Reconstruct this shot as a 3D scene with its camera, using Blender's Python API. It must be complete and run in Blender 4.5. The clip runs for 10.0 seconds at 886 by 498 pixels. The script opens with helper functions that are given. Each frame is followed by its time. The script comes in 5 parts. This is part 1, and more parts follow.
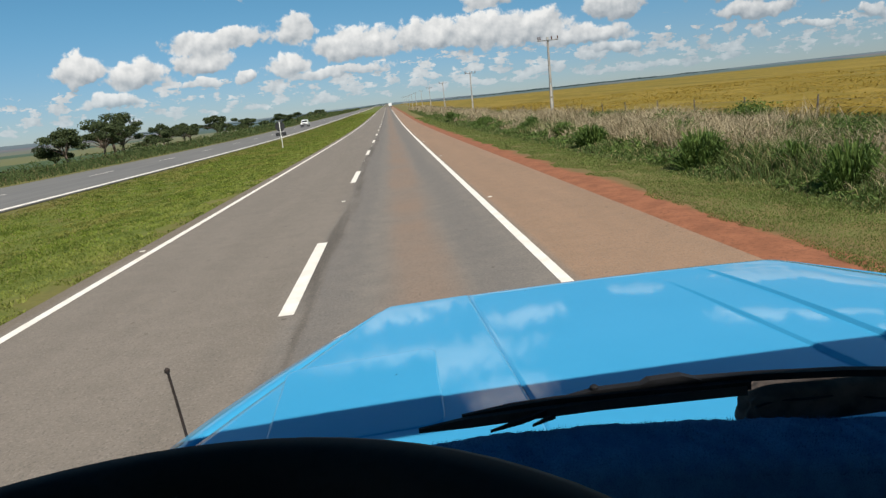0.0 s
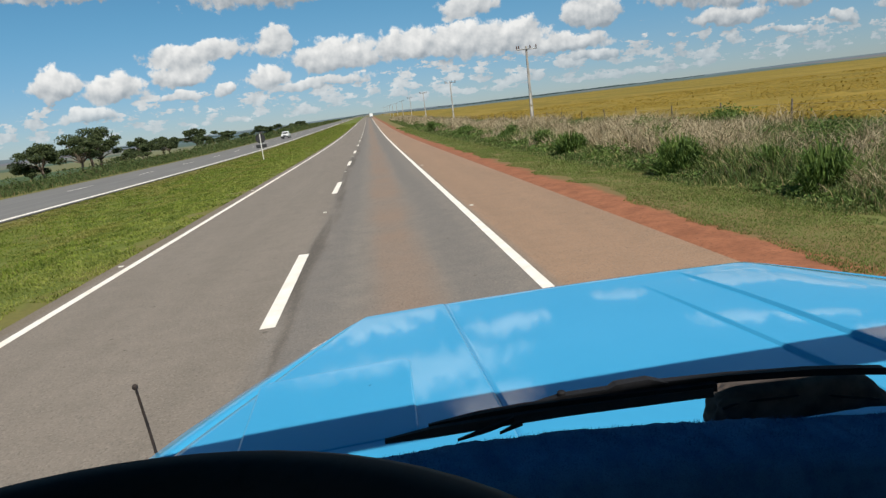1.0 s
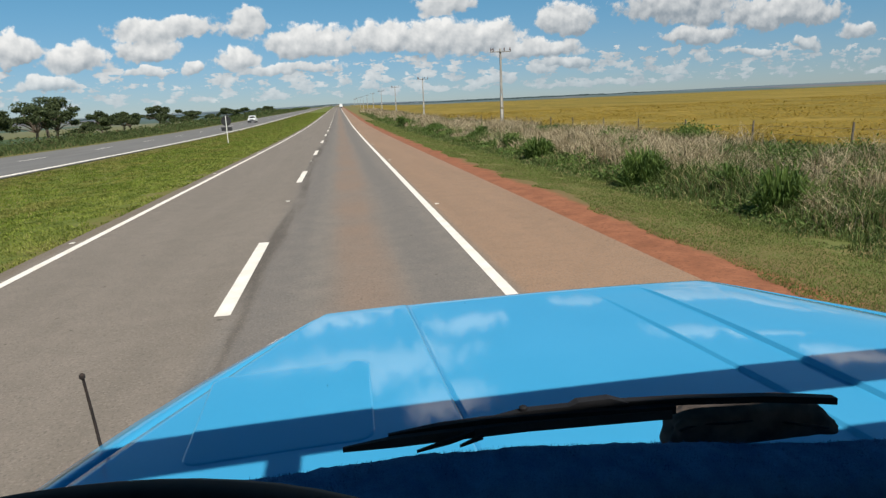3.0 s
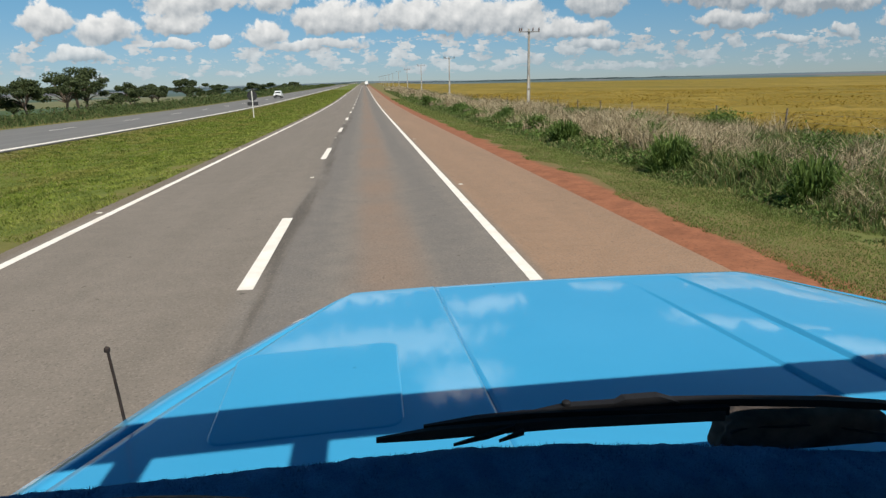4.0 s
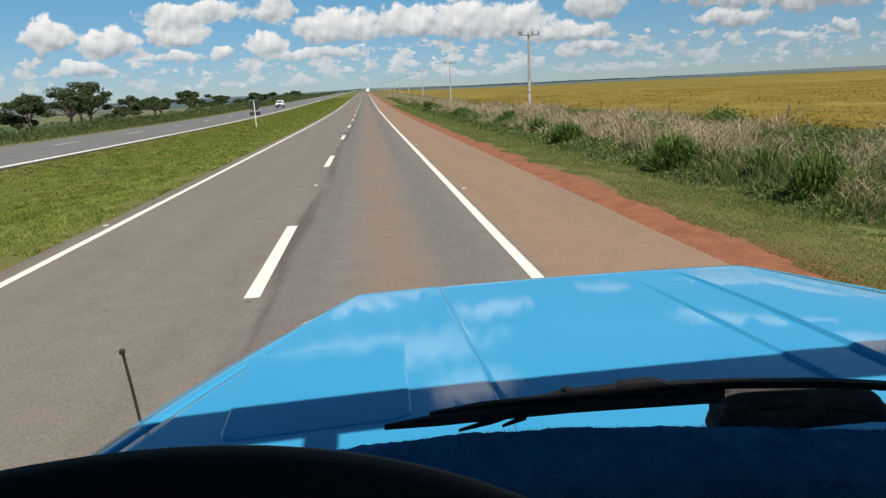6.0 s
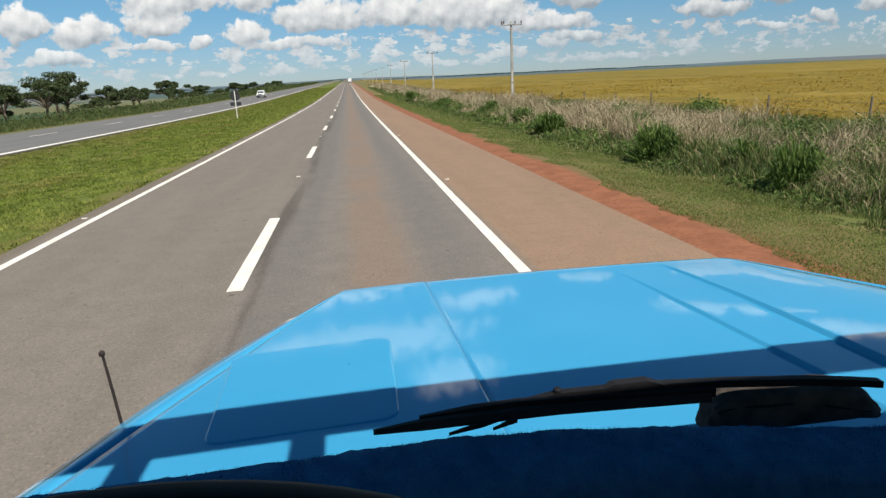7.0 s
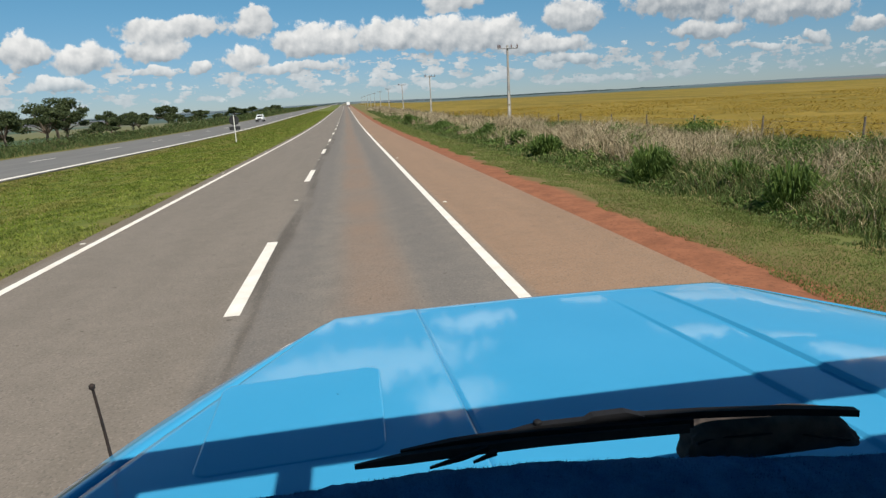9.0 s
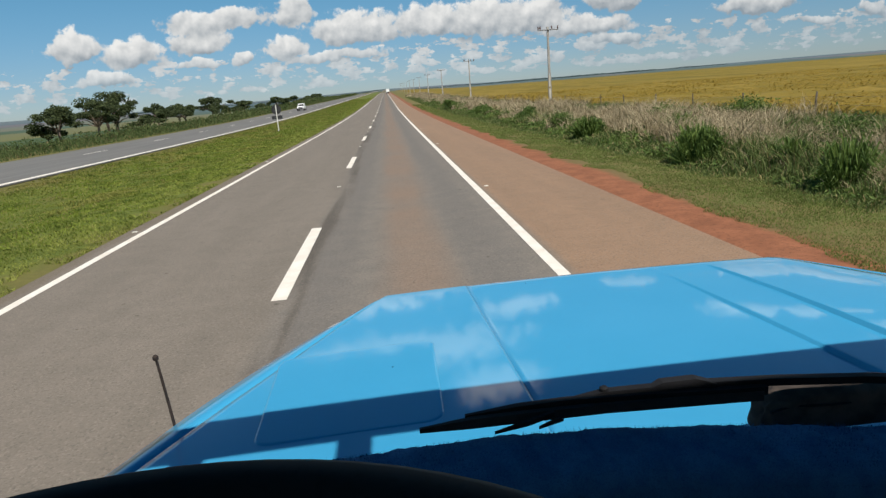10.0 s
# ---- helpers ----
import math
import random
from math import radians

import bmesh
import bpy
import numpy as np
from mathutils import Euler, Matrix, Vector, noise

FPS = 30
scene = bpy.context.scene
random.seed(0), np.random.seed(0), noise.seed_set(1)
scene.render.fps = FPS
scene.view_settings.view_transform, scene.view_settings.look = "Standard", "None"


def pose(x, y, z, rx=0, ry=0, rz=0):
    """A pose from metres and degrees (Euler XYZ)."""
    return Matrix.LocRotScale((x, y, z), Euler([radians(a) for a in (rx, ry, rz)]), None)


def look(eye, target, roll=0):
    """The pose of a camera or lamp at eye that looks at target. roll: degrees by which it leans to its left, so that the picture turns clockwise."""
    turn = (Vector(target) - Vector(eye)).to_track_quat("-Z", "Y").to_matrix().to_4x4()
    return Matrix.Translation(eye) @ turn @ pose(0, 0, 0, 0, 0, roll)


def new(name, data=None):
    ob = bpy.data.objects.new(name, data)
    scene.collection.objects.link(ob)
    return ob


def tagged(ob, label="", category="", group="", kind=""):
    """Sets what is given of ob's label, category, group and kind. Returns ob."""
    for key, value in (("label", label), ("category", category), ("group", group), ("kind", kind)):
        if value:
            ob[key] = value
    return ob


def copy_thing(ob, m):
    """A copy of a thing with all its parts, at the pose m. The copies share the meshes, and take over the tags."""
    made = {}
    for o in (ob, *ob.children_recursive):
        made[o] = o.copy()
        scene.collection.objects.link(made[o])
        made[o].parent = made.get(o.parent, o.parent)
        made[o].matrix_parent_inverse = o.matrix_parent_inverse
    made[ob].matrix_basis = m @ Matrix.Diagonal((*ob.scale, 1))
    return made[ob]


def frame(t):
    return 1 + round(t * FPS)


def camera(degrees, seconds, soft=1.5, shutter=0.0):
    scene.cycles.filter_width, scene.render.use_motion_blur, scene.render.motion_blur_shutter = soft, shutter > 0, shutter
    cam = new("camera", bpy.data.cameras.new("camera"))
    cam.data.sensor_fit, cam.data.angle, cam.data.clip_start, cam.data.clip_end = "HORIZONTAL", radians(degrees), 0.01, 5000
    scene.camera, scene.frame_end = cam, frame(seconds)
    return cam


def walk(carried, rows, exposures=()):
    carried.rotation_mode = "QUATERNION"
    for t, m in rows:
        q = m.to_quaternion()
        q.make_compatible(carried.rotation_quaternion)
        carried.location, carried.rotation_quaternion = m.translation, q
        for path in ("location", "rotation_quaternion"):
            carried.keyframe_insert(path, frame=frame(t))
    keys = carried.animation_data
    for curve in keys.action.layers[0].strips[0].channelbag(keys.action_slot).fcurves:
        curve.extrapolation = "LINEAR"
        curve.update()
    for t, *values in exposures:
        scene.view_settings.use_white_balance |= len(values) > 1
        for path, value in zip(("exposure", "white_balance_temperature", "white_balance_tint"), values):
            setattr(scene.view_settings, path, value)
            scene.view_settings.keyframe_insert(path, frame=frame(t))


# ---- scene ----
cam = camera(68.5, 10.0, soft=1.4)
PATH = [
    (0, (0.0201, -0.0505, 2.2855), (0.1354, 1.9002, 1.8595), -6.23),
    (0.5, (0.0556, -0.0332, 2.2785), (0.2622, 1.9031, 1.8221), -6.01),
    (1, (0.0488, -0.0492, 2.2796), (0.2173, 1.9022, 1.8752), -7.03),
    (1.5, (0.0559, -0.0549, 2.3055), (0.2777, 1.9011, 1.9524), -6.09),
    (2, (0.0487, -0.0789, 2.3140), (0.2467, 1.8862, 1.9989), -6.22),
    (2.5, (0.0646, -0.0432, 2.2838), (0.2913, 1.8916, 1.8310), -5.71),
    (2.7, (0.0578, -0.0411, 2.2953), (0.3286, 1.8935, 1.8664), -4.43),
    (3.8, (0.0024, 0.0200, 2.2868), (0.2193, 1.9637, 1.8686), 0.44),
    (4, (0.0161, 0.0283, 2.2850), (0.2319, 1.9582, 1.8065), -1.40),
    (4.5, (-0.0008, 0.0342, 2.2810), (0.2525, 1.9573, 1.7936), -0.55),
    (5, (0.0093, 0.0048, 2.2932), (0.2674, 1.9368, 1.8452), -1.91),
    (5.5, (0.0044, 0.0120, 2.2809), (0.2543, 1.9399, 1.8111), -2.13),
    (5.7, (0.0157, -0.0186, 2.2824), (0.2181, 1.9222, 1.8439), -2.87),
    (6.8, (0.0158, 0.0157, 2.2639), (0.2325, 1.9200, 1.6924), -2.42),
    (7, (0.0120, 0.0099, 2.2883), (0.2613, 1.9319, 1.7947), -2.85),
    (7.5, (0.0244, 0.0099, 2.2854), (0.3132, 1.9314, 1.8115), -3.38),
    (8, (0.0138, -0.0085, 2.3056), (0.2924, 1.9230, 1.8679), -3.19),
    (8.5, (0.0218, -0.0113, 2.3069), (0.2807, 1.9195, 1.8537), -2.59),
    (9, (0.0377, -0.0103, 2.3116), (0.2955, 1.9260, 1.8821), -3.28),
    (9.5, (0.0160, 0.0039, 2.3135), (0.2641, 1.9438, 1.8949), -2.32),
    (10, (0.0067, 0.0021, 2.2790), (0.1365, 1.9434, 1.8159), -4.70),
]
# the camera meters its own exposure as it goes
EXPOSURES = [(0, 0.22), (1, 0.23), (2.5, 0.25), (4, 0.19), (4.5, 0.24), (5, 0.24), (5.5, 0.22), (7, 0.32), (7.5, 0.22), (8.5, 0.19), (9.5, 0.21), (10, 0.15)]
walk(cam, [(t, look(eye, target, roll)) for t, eye, target, roll in PATH], EXPOSURES)

# ---------------------------------------------------------------- sky and sun
SUN_ELEV, SUN_AZ = radians(52), radians(158)      # azimuth from straight ahead, to the right
sun_dir = Vector((math.sin(SUN_AZ) * math.cos(SUN_ELEV), math.cos(SUN_AZ) * math.cos(SUN_ELEV), math.sin(SUN_ELEV)))
sun_data = bpy.data.lights.new("sun", "SUN")
sun_data.energy, sun_data.angle, sun_data.color = 5.0, radians(0.53), (1.0, 0.95, 0.87)
sun = new("sun", sun_data)
sun.matrix_world = look(sun_dir * 50, (0, 0, 0))


class Graph:
    """Short hand for building node trees."""

    def __init__(self, tree):
        self.tree = tree

    def node(self, kind, **sets):
        n = self.tree.nodes.new(kind)
        for key, value in sets.items():
            setattr(n, key, value)
        return n

    def put(self, socket, value):
        if isinstance(value, bpy.types.NodeSocket):
            self.tree.links.new(value, socket)
        elif value is not None:
            socket.default_value = value

    def math(self, op, a, b=None, c=None, clamp=False):
        n = self.node("ShaderNodeMath", operation=op, use_clamp=clamp)
        for s, v in zip(n.inputs, (a, b, c)):
            self.put(s, v)
        return n.outputs[0]

    def vec(self, op, a, b=None, scale=None):
        n = self.node("ShaderNodeVectorMath", operation=op)
        self.put(n.inputs[0], a)
        self.put(n.inputs[1], b)
        if scale is not None:
            self.put(n.inputs["Scale"], scale)
        return n.outputs["Value"] if op in ("LENGTH", "DOT_PRODUCT") else n.outputs["Vector"]

    def noise(self, vector, scale, detail=4.0, rough=0.55, colour=False):
        n = self.node("ShaderNodeTexNoise")
        self.put(n.inputs["Vector"], vector)
        self.put(n.inputs["Scale"], scale)
        self.put(n.inputs["Detail"], detail)
        self.put(n.inputs["Roughness"], rough)
        return n.outputs["Color" if colour else "Fac"]

    def ramp(self, value, a, b, c=0.0, d=1.0, smooth=True):
        n = self.node("ShaderNodeMapRange", interpolation_type="SMOOTHSTEP" if smooth else "LINEAR", clamp=True)
        for s, v in zip(n.inputs, (value, a, b, c, d)):
            self.put(s, v)
        return n.outputs[0]

    def mix(self, fac, a, b):
        n = self.node("ShaderNodeMix", data_type="RGBA")
        self.put(n.inputs[0], fac)
        self.put(n.inputs[6], a if isinstance(a, bpy.types.NodeSocket) else (*a, 1.0))
        self.put(n.inputs[7], b if isinstance(b, bpy.types.NodeSocket) else (*b, 1.0))
        return n.outputs[2]

    def split(self, vector):
        n = self.node("ShaderNodeSeparateXYZ")
        self.put(n.inputs[0], vector)
        return n.outputs

    def join(self, x, y, z=0.0):
        n = self.node("ShaderNodeCombineXYZ")
        for s, v in zip(n.inputs, (x, y, z)):
            self.put(s, v)
        return n.outputs[0]


# cumulus ahead: direction (x/y, z/y) and half sizes
CUMULUS = [
    (-0.232, 0.123, 0.087, 0.023), (-0.118, 0.128, 0.028, 0.030), (-0.428, 0.103, 0.040, 0.027), (-0.355, 0.087, 0.050, 0.023),
    (-0.258, 0.098, 0.045, 0.023), (-0.259, 0.071, 0.031, 0.009), (-0.397, 0.057, 0.043, 0.014), (-0.204, 0.069, 0.017, 0.010),
    (-0.136, 0.080, 0.033, 0.021), (-0.035, 0.097, 0.074, 0.034), (-0.063, 0.065, 0.078, 0.009), (0.071, 0.102, 0.054, 0.033),
    (0.146, 0.098, 0.056, 0.036), (0.225, 0.094, 0.065, 0.033), (0.353, 0.120, 0.050, 0.036), (0.306, 0.078, 0.078, 0.019),
    (0.357, 0.058, 0.043, 0.010), (0.547, 0.137, 0.110, 0.042), (0.573, 0.094, 0.070, 0.015), (0.715, 0.120, 0.120, 0.034),
    (0.667, 0.066, 0.035, 0.008), (0.760, 0.074, 0.024, 0.014), (0.852, 0.090, 0.035, 0.019), (0.165, 0.149, 0.044, 0.024),
]
# higher cloud banks, mostly above the view, placed so that the bonnet mirrors them
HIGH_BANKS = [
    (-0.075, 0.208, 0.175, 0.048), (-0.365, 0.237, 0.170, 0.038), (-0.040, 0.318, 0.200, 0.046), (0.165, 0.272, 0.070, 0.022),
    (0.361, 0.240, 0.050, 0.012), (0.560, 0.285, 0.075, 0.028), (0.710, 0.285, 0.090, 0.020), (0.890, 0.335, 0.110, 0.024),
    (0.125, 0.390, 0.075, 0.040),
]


def cloud_group():
    tree = bpy.data.node_groups.new("cloud_field", "ShaderNodeTree")
    tree.interface.new_socket("Vector", in_out="INPUT", socket_type="NodeSocketVector")
    tree.interface.new_socket("Density", in_out="OUTPUT", socket_type="NodeSocketFloat")
    tree.interface.new_socket("Puff", in_out="OUTPUT", socket_type="NodeSocketFloat")
    tree.interface.new_socket("Height", in_out="OUTPUT", socket_type="NodeSocketFloat")
    g = Graph(tree)
    src, out = g.node("NodeGroupInput"), g.node("NodeGroupOutput")
    p = src.outputs[0]
    w1 = g.vec("SCALE", g.vec("SUBTRACT", g.noise(p, 13.0, 3.0, colour=True), (0.5, 0.5, 0.5)), scale=0.036)
    w2 = g.vec("SCALE", g.vec("SUBTRACT", g.noise(p, 34.0, 3.0, colour=True), (0.5, 0.5, 0.5)), scale=0.022)
    q = g.vec("ADD", g.vec("ADD", p, w1), w2)

    def billow(scale, detail):
        n = g.node("ShaderNodeTexVoronoi", feature="SMOOTH_F1", normalize=True)
        g.put(n.inputs["Vector"], g.vec("ADD", p, g.vec("SCALE", w1, scale=0.4)))
        g.put(n.inputs["Scale"], scale)
        g.put(n.inputs["Detail"], detail)
        g.put(n.inputs["Roughness"], 0.55)
        g.put(n.inputs["Smoothness"], 0.35)
        return g.math("SUBTRACT", 0.36, n.outputs["Distance"])

    total = weights = heights = None
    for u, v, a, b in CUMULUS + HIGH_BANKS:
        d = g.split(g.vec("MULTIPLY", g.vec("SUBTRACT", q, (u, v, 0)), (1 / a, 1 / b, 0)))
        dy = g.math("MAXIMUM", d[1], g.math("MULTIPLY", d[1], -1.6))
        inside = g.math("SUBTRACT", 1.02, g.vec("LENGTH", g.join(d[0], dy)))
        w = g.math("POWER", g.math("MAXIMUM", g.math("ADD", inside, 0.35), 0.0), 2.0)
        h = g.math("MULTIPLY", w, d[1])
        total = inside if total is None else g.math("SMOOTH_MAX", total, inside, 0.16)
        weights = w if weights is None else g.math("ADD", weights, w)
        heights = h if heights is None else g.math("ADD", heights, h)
    height = g.math("DIVIDE", heights, g.math("ADD", weights, 0.02))
    # broken rows of small clouds towards the horizon
    s = g.split(p)
    low = g.noise(g.vec("MULTIPLY", p, (1.0, 2.3, 1.0)), 27.0, 6.0, 0.62)
    band = g.math("MULTIPLY", g.ramp(s[1], 0.010, 0.03), g.ramp(s[1], 0.13, 0.05))
    right = g.math("MULTIPLY", g.ramp(s[0], -0.25, 0.10), g.ramp(s[0], 0.66, 0.45))
    rows = g.math("MULTIPLY_ADD", g.math("SUBTRACT", low, 0.510), 5.0, g.math("MULTIPLY_ADD", band, 1.3, -1.3))
    rows = g.math("MULTIPLY_ADD", g.math("MULTIPLY", right, band), 0.16, rows)
    total = g.math("SMOOTH_MAX", total, g.math("MINIMUM", rows, 0.8), 0.1)
    fine = g.math("SUBTRACT", g.noise(p, 62.0, 8.0, 0.66), 0.5)
    big = g.math("ADD", g.math("MULTIPLY", billow(25.0, 1.0), 0.80), g.math("MULTIPLY", billow(58.0, 2.0), 0.62))
    g.put(out.inputs[0], g.math("ADD", g.math("MULTIPLY_ADD", fine, 0.95, big), total))
    g.put(out.inputs[1], g.math("MULTIPLY_ADD", fine, 0.10, big))
    g.put(out.inputs[2], height)
    return tree


def build_world():
    world = bpy.data.worlds.new("sky")
    world.use_nodes = True
    scene.world = world
    world.node_tree.nodes.clear()
    g = Graph(world.node_tree)
    sky = g.node("ShaderNodeTexSky", sky_type="NISHITA")
    sky.sun_disc, sky.sun_elevation, sky.sun_rotation = False, SUN_ELEV, SUN_AZ
    sky.altitude, sky.air_density, sky.dust_density, sky.ozone_density = 900, 1.1, 0.2, 3.0
    d = g.split(g.node("ShaderNodeTexCoord").outputs["Generated"])
    ahead = g.math("DIVIDE", 1.0, g.math("MAXIMUM", d[1], 0.08))
    p = g.join(g.math("MULTIPLY", d[0], ahead), g.math("MULTIPLY", d[2], ahead))
    field = cloud_group()

    def density(vector):
        n = g.node("ShaderNodeGroup", node_tree=field)
        g.put(n.inputs[0], vector)
        return n.outputs

    (here, puff, height), (above, puff_up, _) = density(p), density(g.vec("ADD", p, (-0.004, 0.009, 0.0)))
    front = g.math("MULTIPLY", g.ramp(g.math("ADD", here, g.ramp(d[2], 0.235, 0.27, 0.0, 0.22)), 0.04, g.ramp(d[2], 0.235, 0.27, 0.30, 0.85)), g.ramp(d[1], 0.35, 0.5))
    # clouds overhead and behind, laid out on a level sheet
    flat = g.math("DIVIDE", 1.0, g.math("ADD", g.math("MAXIMUM", d[2], 0.0), 0.12))
    sheet = g.join(g.math("MULTIPLY", d[0], flat), g.math("MULTIPLY", d[1], flat))
    over = g.noise(sheet, 2.1, 7.0, 0.58)
    over_light = g.noise(g.vec("ADD", sheet, (0.05, -0.09, 0.0)), 2.1, 5.0, 0.55)
    wide = g.math("MAXIMUM", g.ramp(d[1], 0.5, 0.35), g.ramp(d[2], 0.42, 0.50))
    upper = g.math("MULTIPLY", g.ramp(g.math("SUBTRACT", over, g.ramp(d[2], 0.33, 0.44, 0.0, 0.20)), 0.475, 0.555), g.math("MULTIPLY", wide, g.ramp(d[2], 0.0, 0.06)))
    relief = g.math("ADD", g.math("MULTIPLY", g.math("SUBTRACT", puff, puff_up), 0.95), g.math("MULTIPLY", g.math("SUBTRACT", here, above), 0.12))
    shade_front = g.math("ADD", g.math("MULTIPLY_ADD", height, 0.50, g.math("MULTIPLY", relief, 1.25)), g.math("ADD", g.ramp(d[2], 0.11, 0.22, 0.50, 0.30), g.ramp(d[2], 0.22, 0.26, 0.0, 0.42)), clamp=True)
    shade_front = g.math("SUBTRACT", shade_front, g.math("MULTIPLY", g.ramp(g.split(p)[0], 0.10, 0.50), g.ramp(d[2], 0.20, 0.24, 0.22, 0.0)), clamp=True)
    shade_up = g.math("MULTIPLY_ADD", g.math("SUBTRACT", over, over_light), 1.6, 0.62, clamp=True)
    pick = g.math("GREATER_THAN", upper, front)
    shade = g.math("ADD", g.math("MULTIPLY", pick, shade_up), g.math("MULTIPLY", g.math("SUBTRACT", 1.0, pick), shade_front))
    colour = g.mix(shade, (0.33, 0.385, 0.435), (0.99, 0.99, 0.97))
    far = g.ramp(d[2], 0.09, 0.0)
    colour = g.mix(g.math("MULTIPLY", far, 0.42), colour, (0.43, 0.57, 0.65))
    amount = g.math("MULTIPLY", g.math("MAXIMUM", front, upper), g.math("SUBTRACT", 1.0, g.math("MULTIPLY", far, 0.25)))
    clear, cloud = g.node("ShaderNodeBackground"), g.node("ShaderNodeBackground")
    tint = g.node("ShaderNodeMix", data_type="RGBA", blend_type="MULTIPLY")
    tint.inputs[0].default_value = 1.0
    g.put(tint.inputs[6], sky.outputs[0])
    g.put(tint.inputs[7], g.mix(g.ramp(d[2], 0.25, 0.47), g.mix(g.ramp(d[2], 0.0, 0.2), (0.54, 0.67, 0.90), (0.50, 0.86, 0.95)), (0.09, 0.52, 0.62)))
    g.put(clear.inputs["Color"], tint.outputs[2])
    g.put(clear.inputs["Strength"], 0.074)
    g.put(cloud.inputs["Color"], colour)
    g.put(cloud.inputs["Strength"], g.math("MULTIPLY_ADD", pick, -0.02, 0.77))
    both = g.node("ShaderNodeMixShader")
    g.put(both.inputs[0], amount)
    g.put(both.inputs[1], clear.outputs[0])
    g.put(both.inputs[2], cloud.outputs[0])
    g.put(g.node("ShaderNodeOutputWorld").inputs["Surface"], both.outputs[0])


build_world()


# ---------------------------------------------------------------- materials
def material(name, build, rough=0.8, metal=0.0, bump=None, coat=0.0, spec=0.5, translucent=False):
    """build(g, position) gives a colour socket or a triple, or a pair (colour, height)."""
    m = bpy.data.materials.new(name)
    m.use_nodes = True
    g = Graph(m.node_tree)
    shader = m.node_tree.nodes["Principled BSDF"]
    where = g.node("ShaderNodeNewGeometry").outputs["Position"]
    made = build(g, where)
    colour, height = made if isinstance(made, tuple) and len(made) == 2 else (made, None)
    g.put(shader.inputs["Base Color"], colour if isinstance(colour, bpy.types.NodeSocket) else (*colour, 1.0))
    g.put(shader.inputs["Roughness"], rough)
    g.put(shader.inputs["Metallic"], metal)
    g.put(shader.inputs["Specular IOR Level"], spec)
    if coat:
        g.put(shader.inputs["Coat Weight"], coat)
        g.put(shader.inputs["Coat Roughness"], 0.04)
        g.put(shader.inputs["Coat IOR"], 1.72)
    if height is not None and bump:
        b = g.node("ShaderNodeBump")
        g.put(b.inputs["Strength"], bump[0])
        g.put(b.inputs["Distance"], bump[1])
        g.put(b.inputs["Height"], height)
        g.put(shader.inputs["Normal"], b.outputs[0])
    if translucent:
        glow = g.node("ShaderNodeBsdfTranslucent")
        g.put(glow.inputs["Color"], colour if isinstance(colour, bpy.types.NodeSocket) else (*colour, 1.0))
        both = g.node("ShaderNodeMixShader")
        g.put(both.inputs[0], 0.3)
        g.put(both.inputs[1], shader.outputs[0])
        g.put(both.inputs[2], glow.outputs[0])
        g.put(m.node_tree.nodes["Material Output"].inputs["Surface"], both.outputs[0])
    return m


def speckled(base, other, scale, grain=60.0, amount=0.35):
    def build(g, p):
        big = g.ramp(g.noise(p, scale, 5.0), 0.35, 0.65)
        fine = g.noise(p, grain, 3.0)
        c = g.mix(big, base, other)
        c = g.mix(g.math("MULTIPLY", g.ramp(fine, 0.45, 0.75), amount), c, tuple(v * 0.5 for v in base))
        return c, fine
    return build


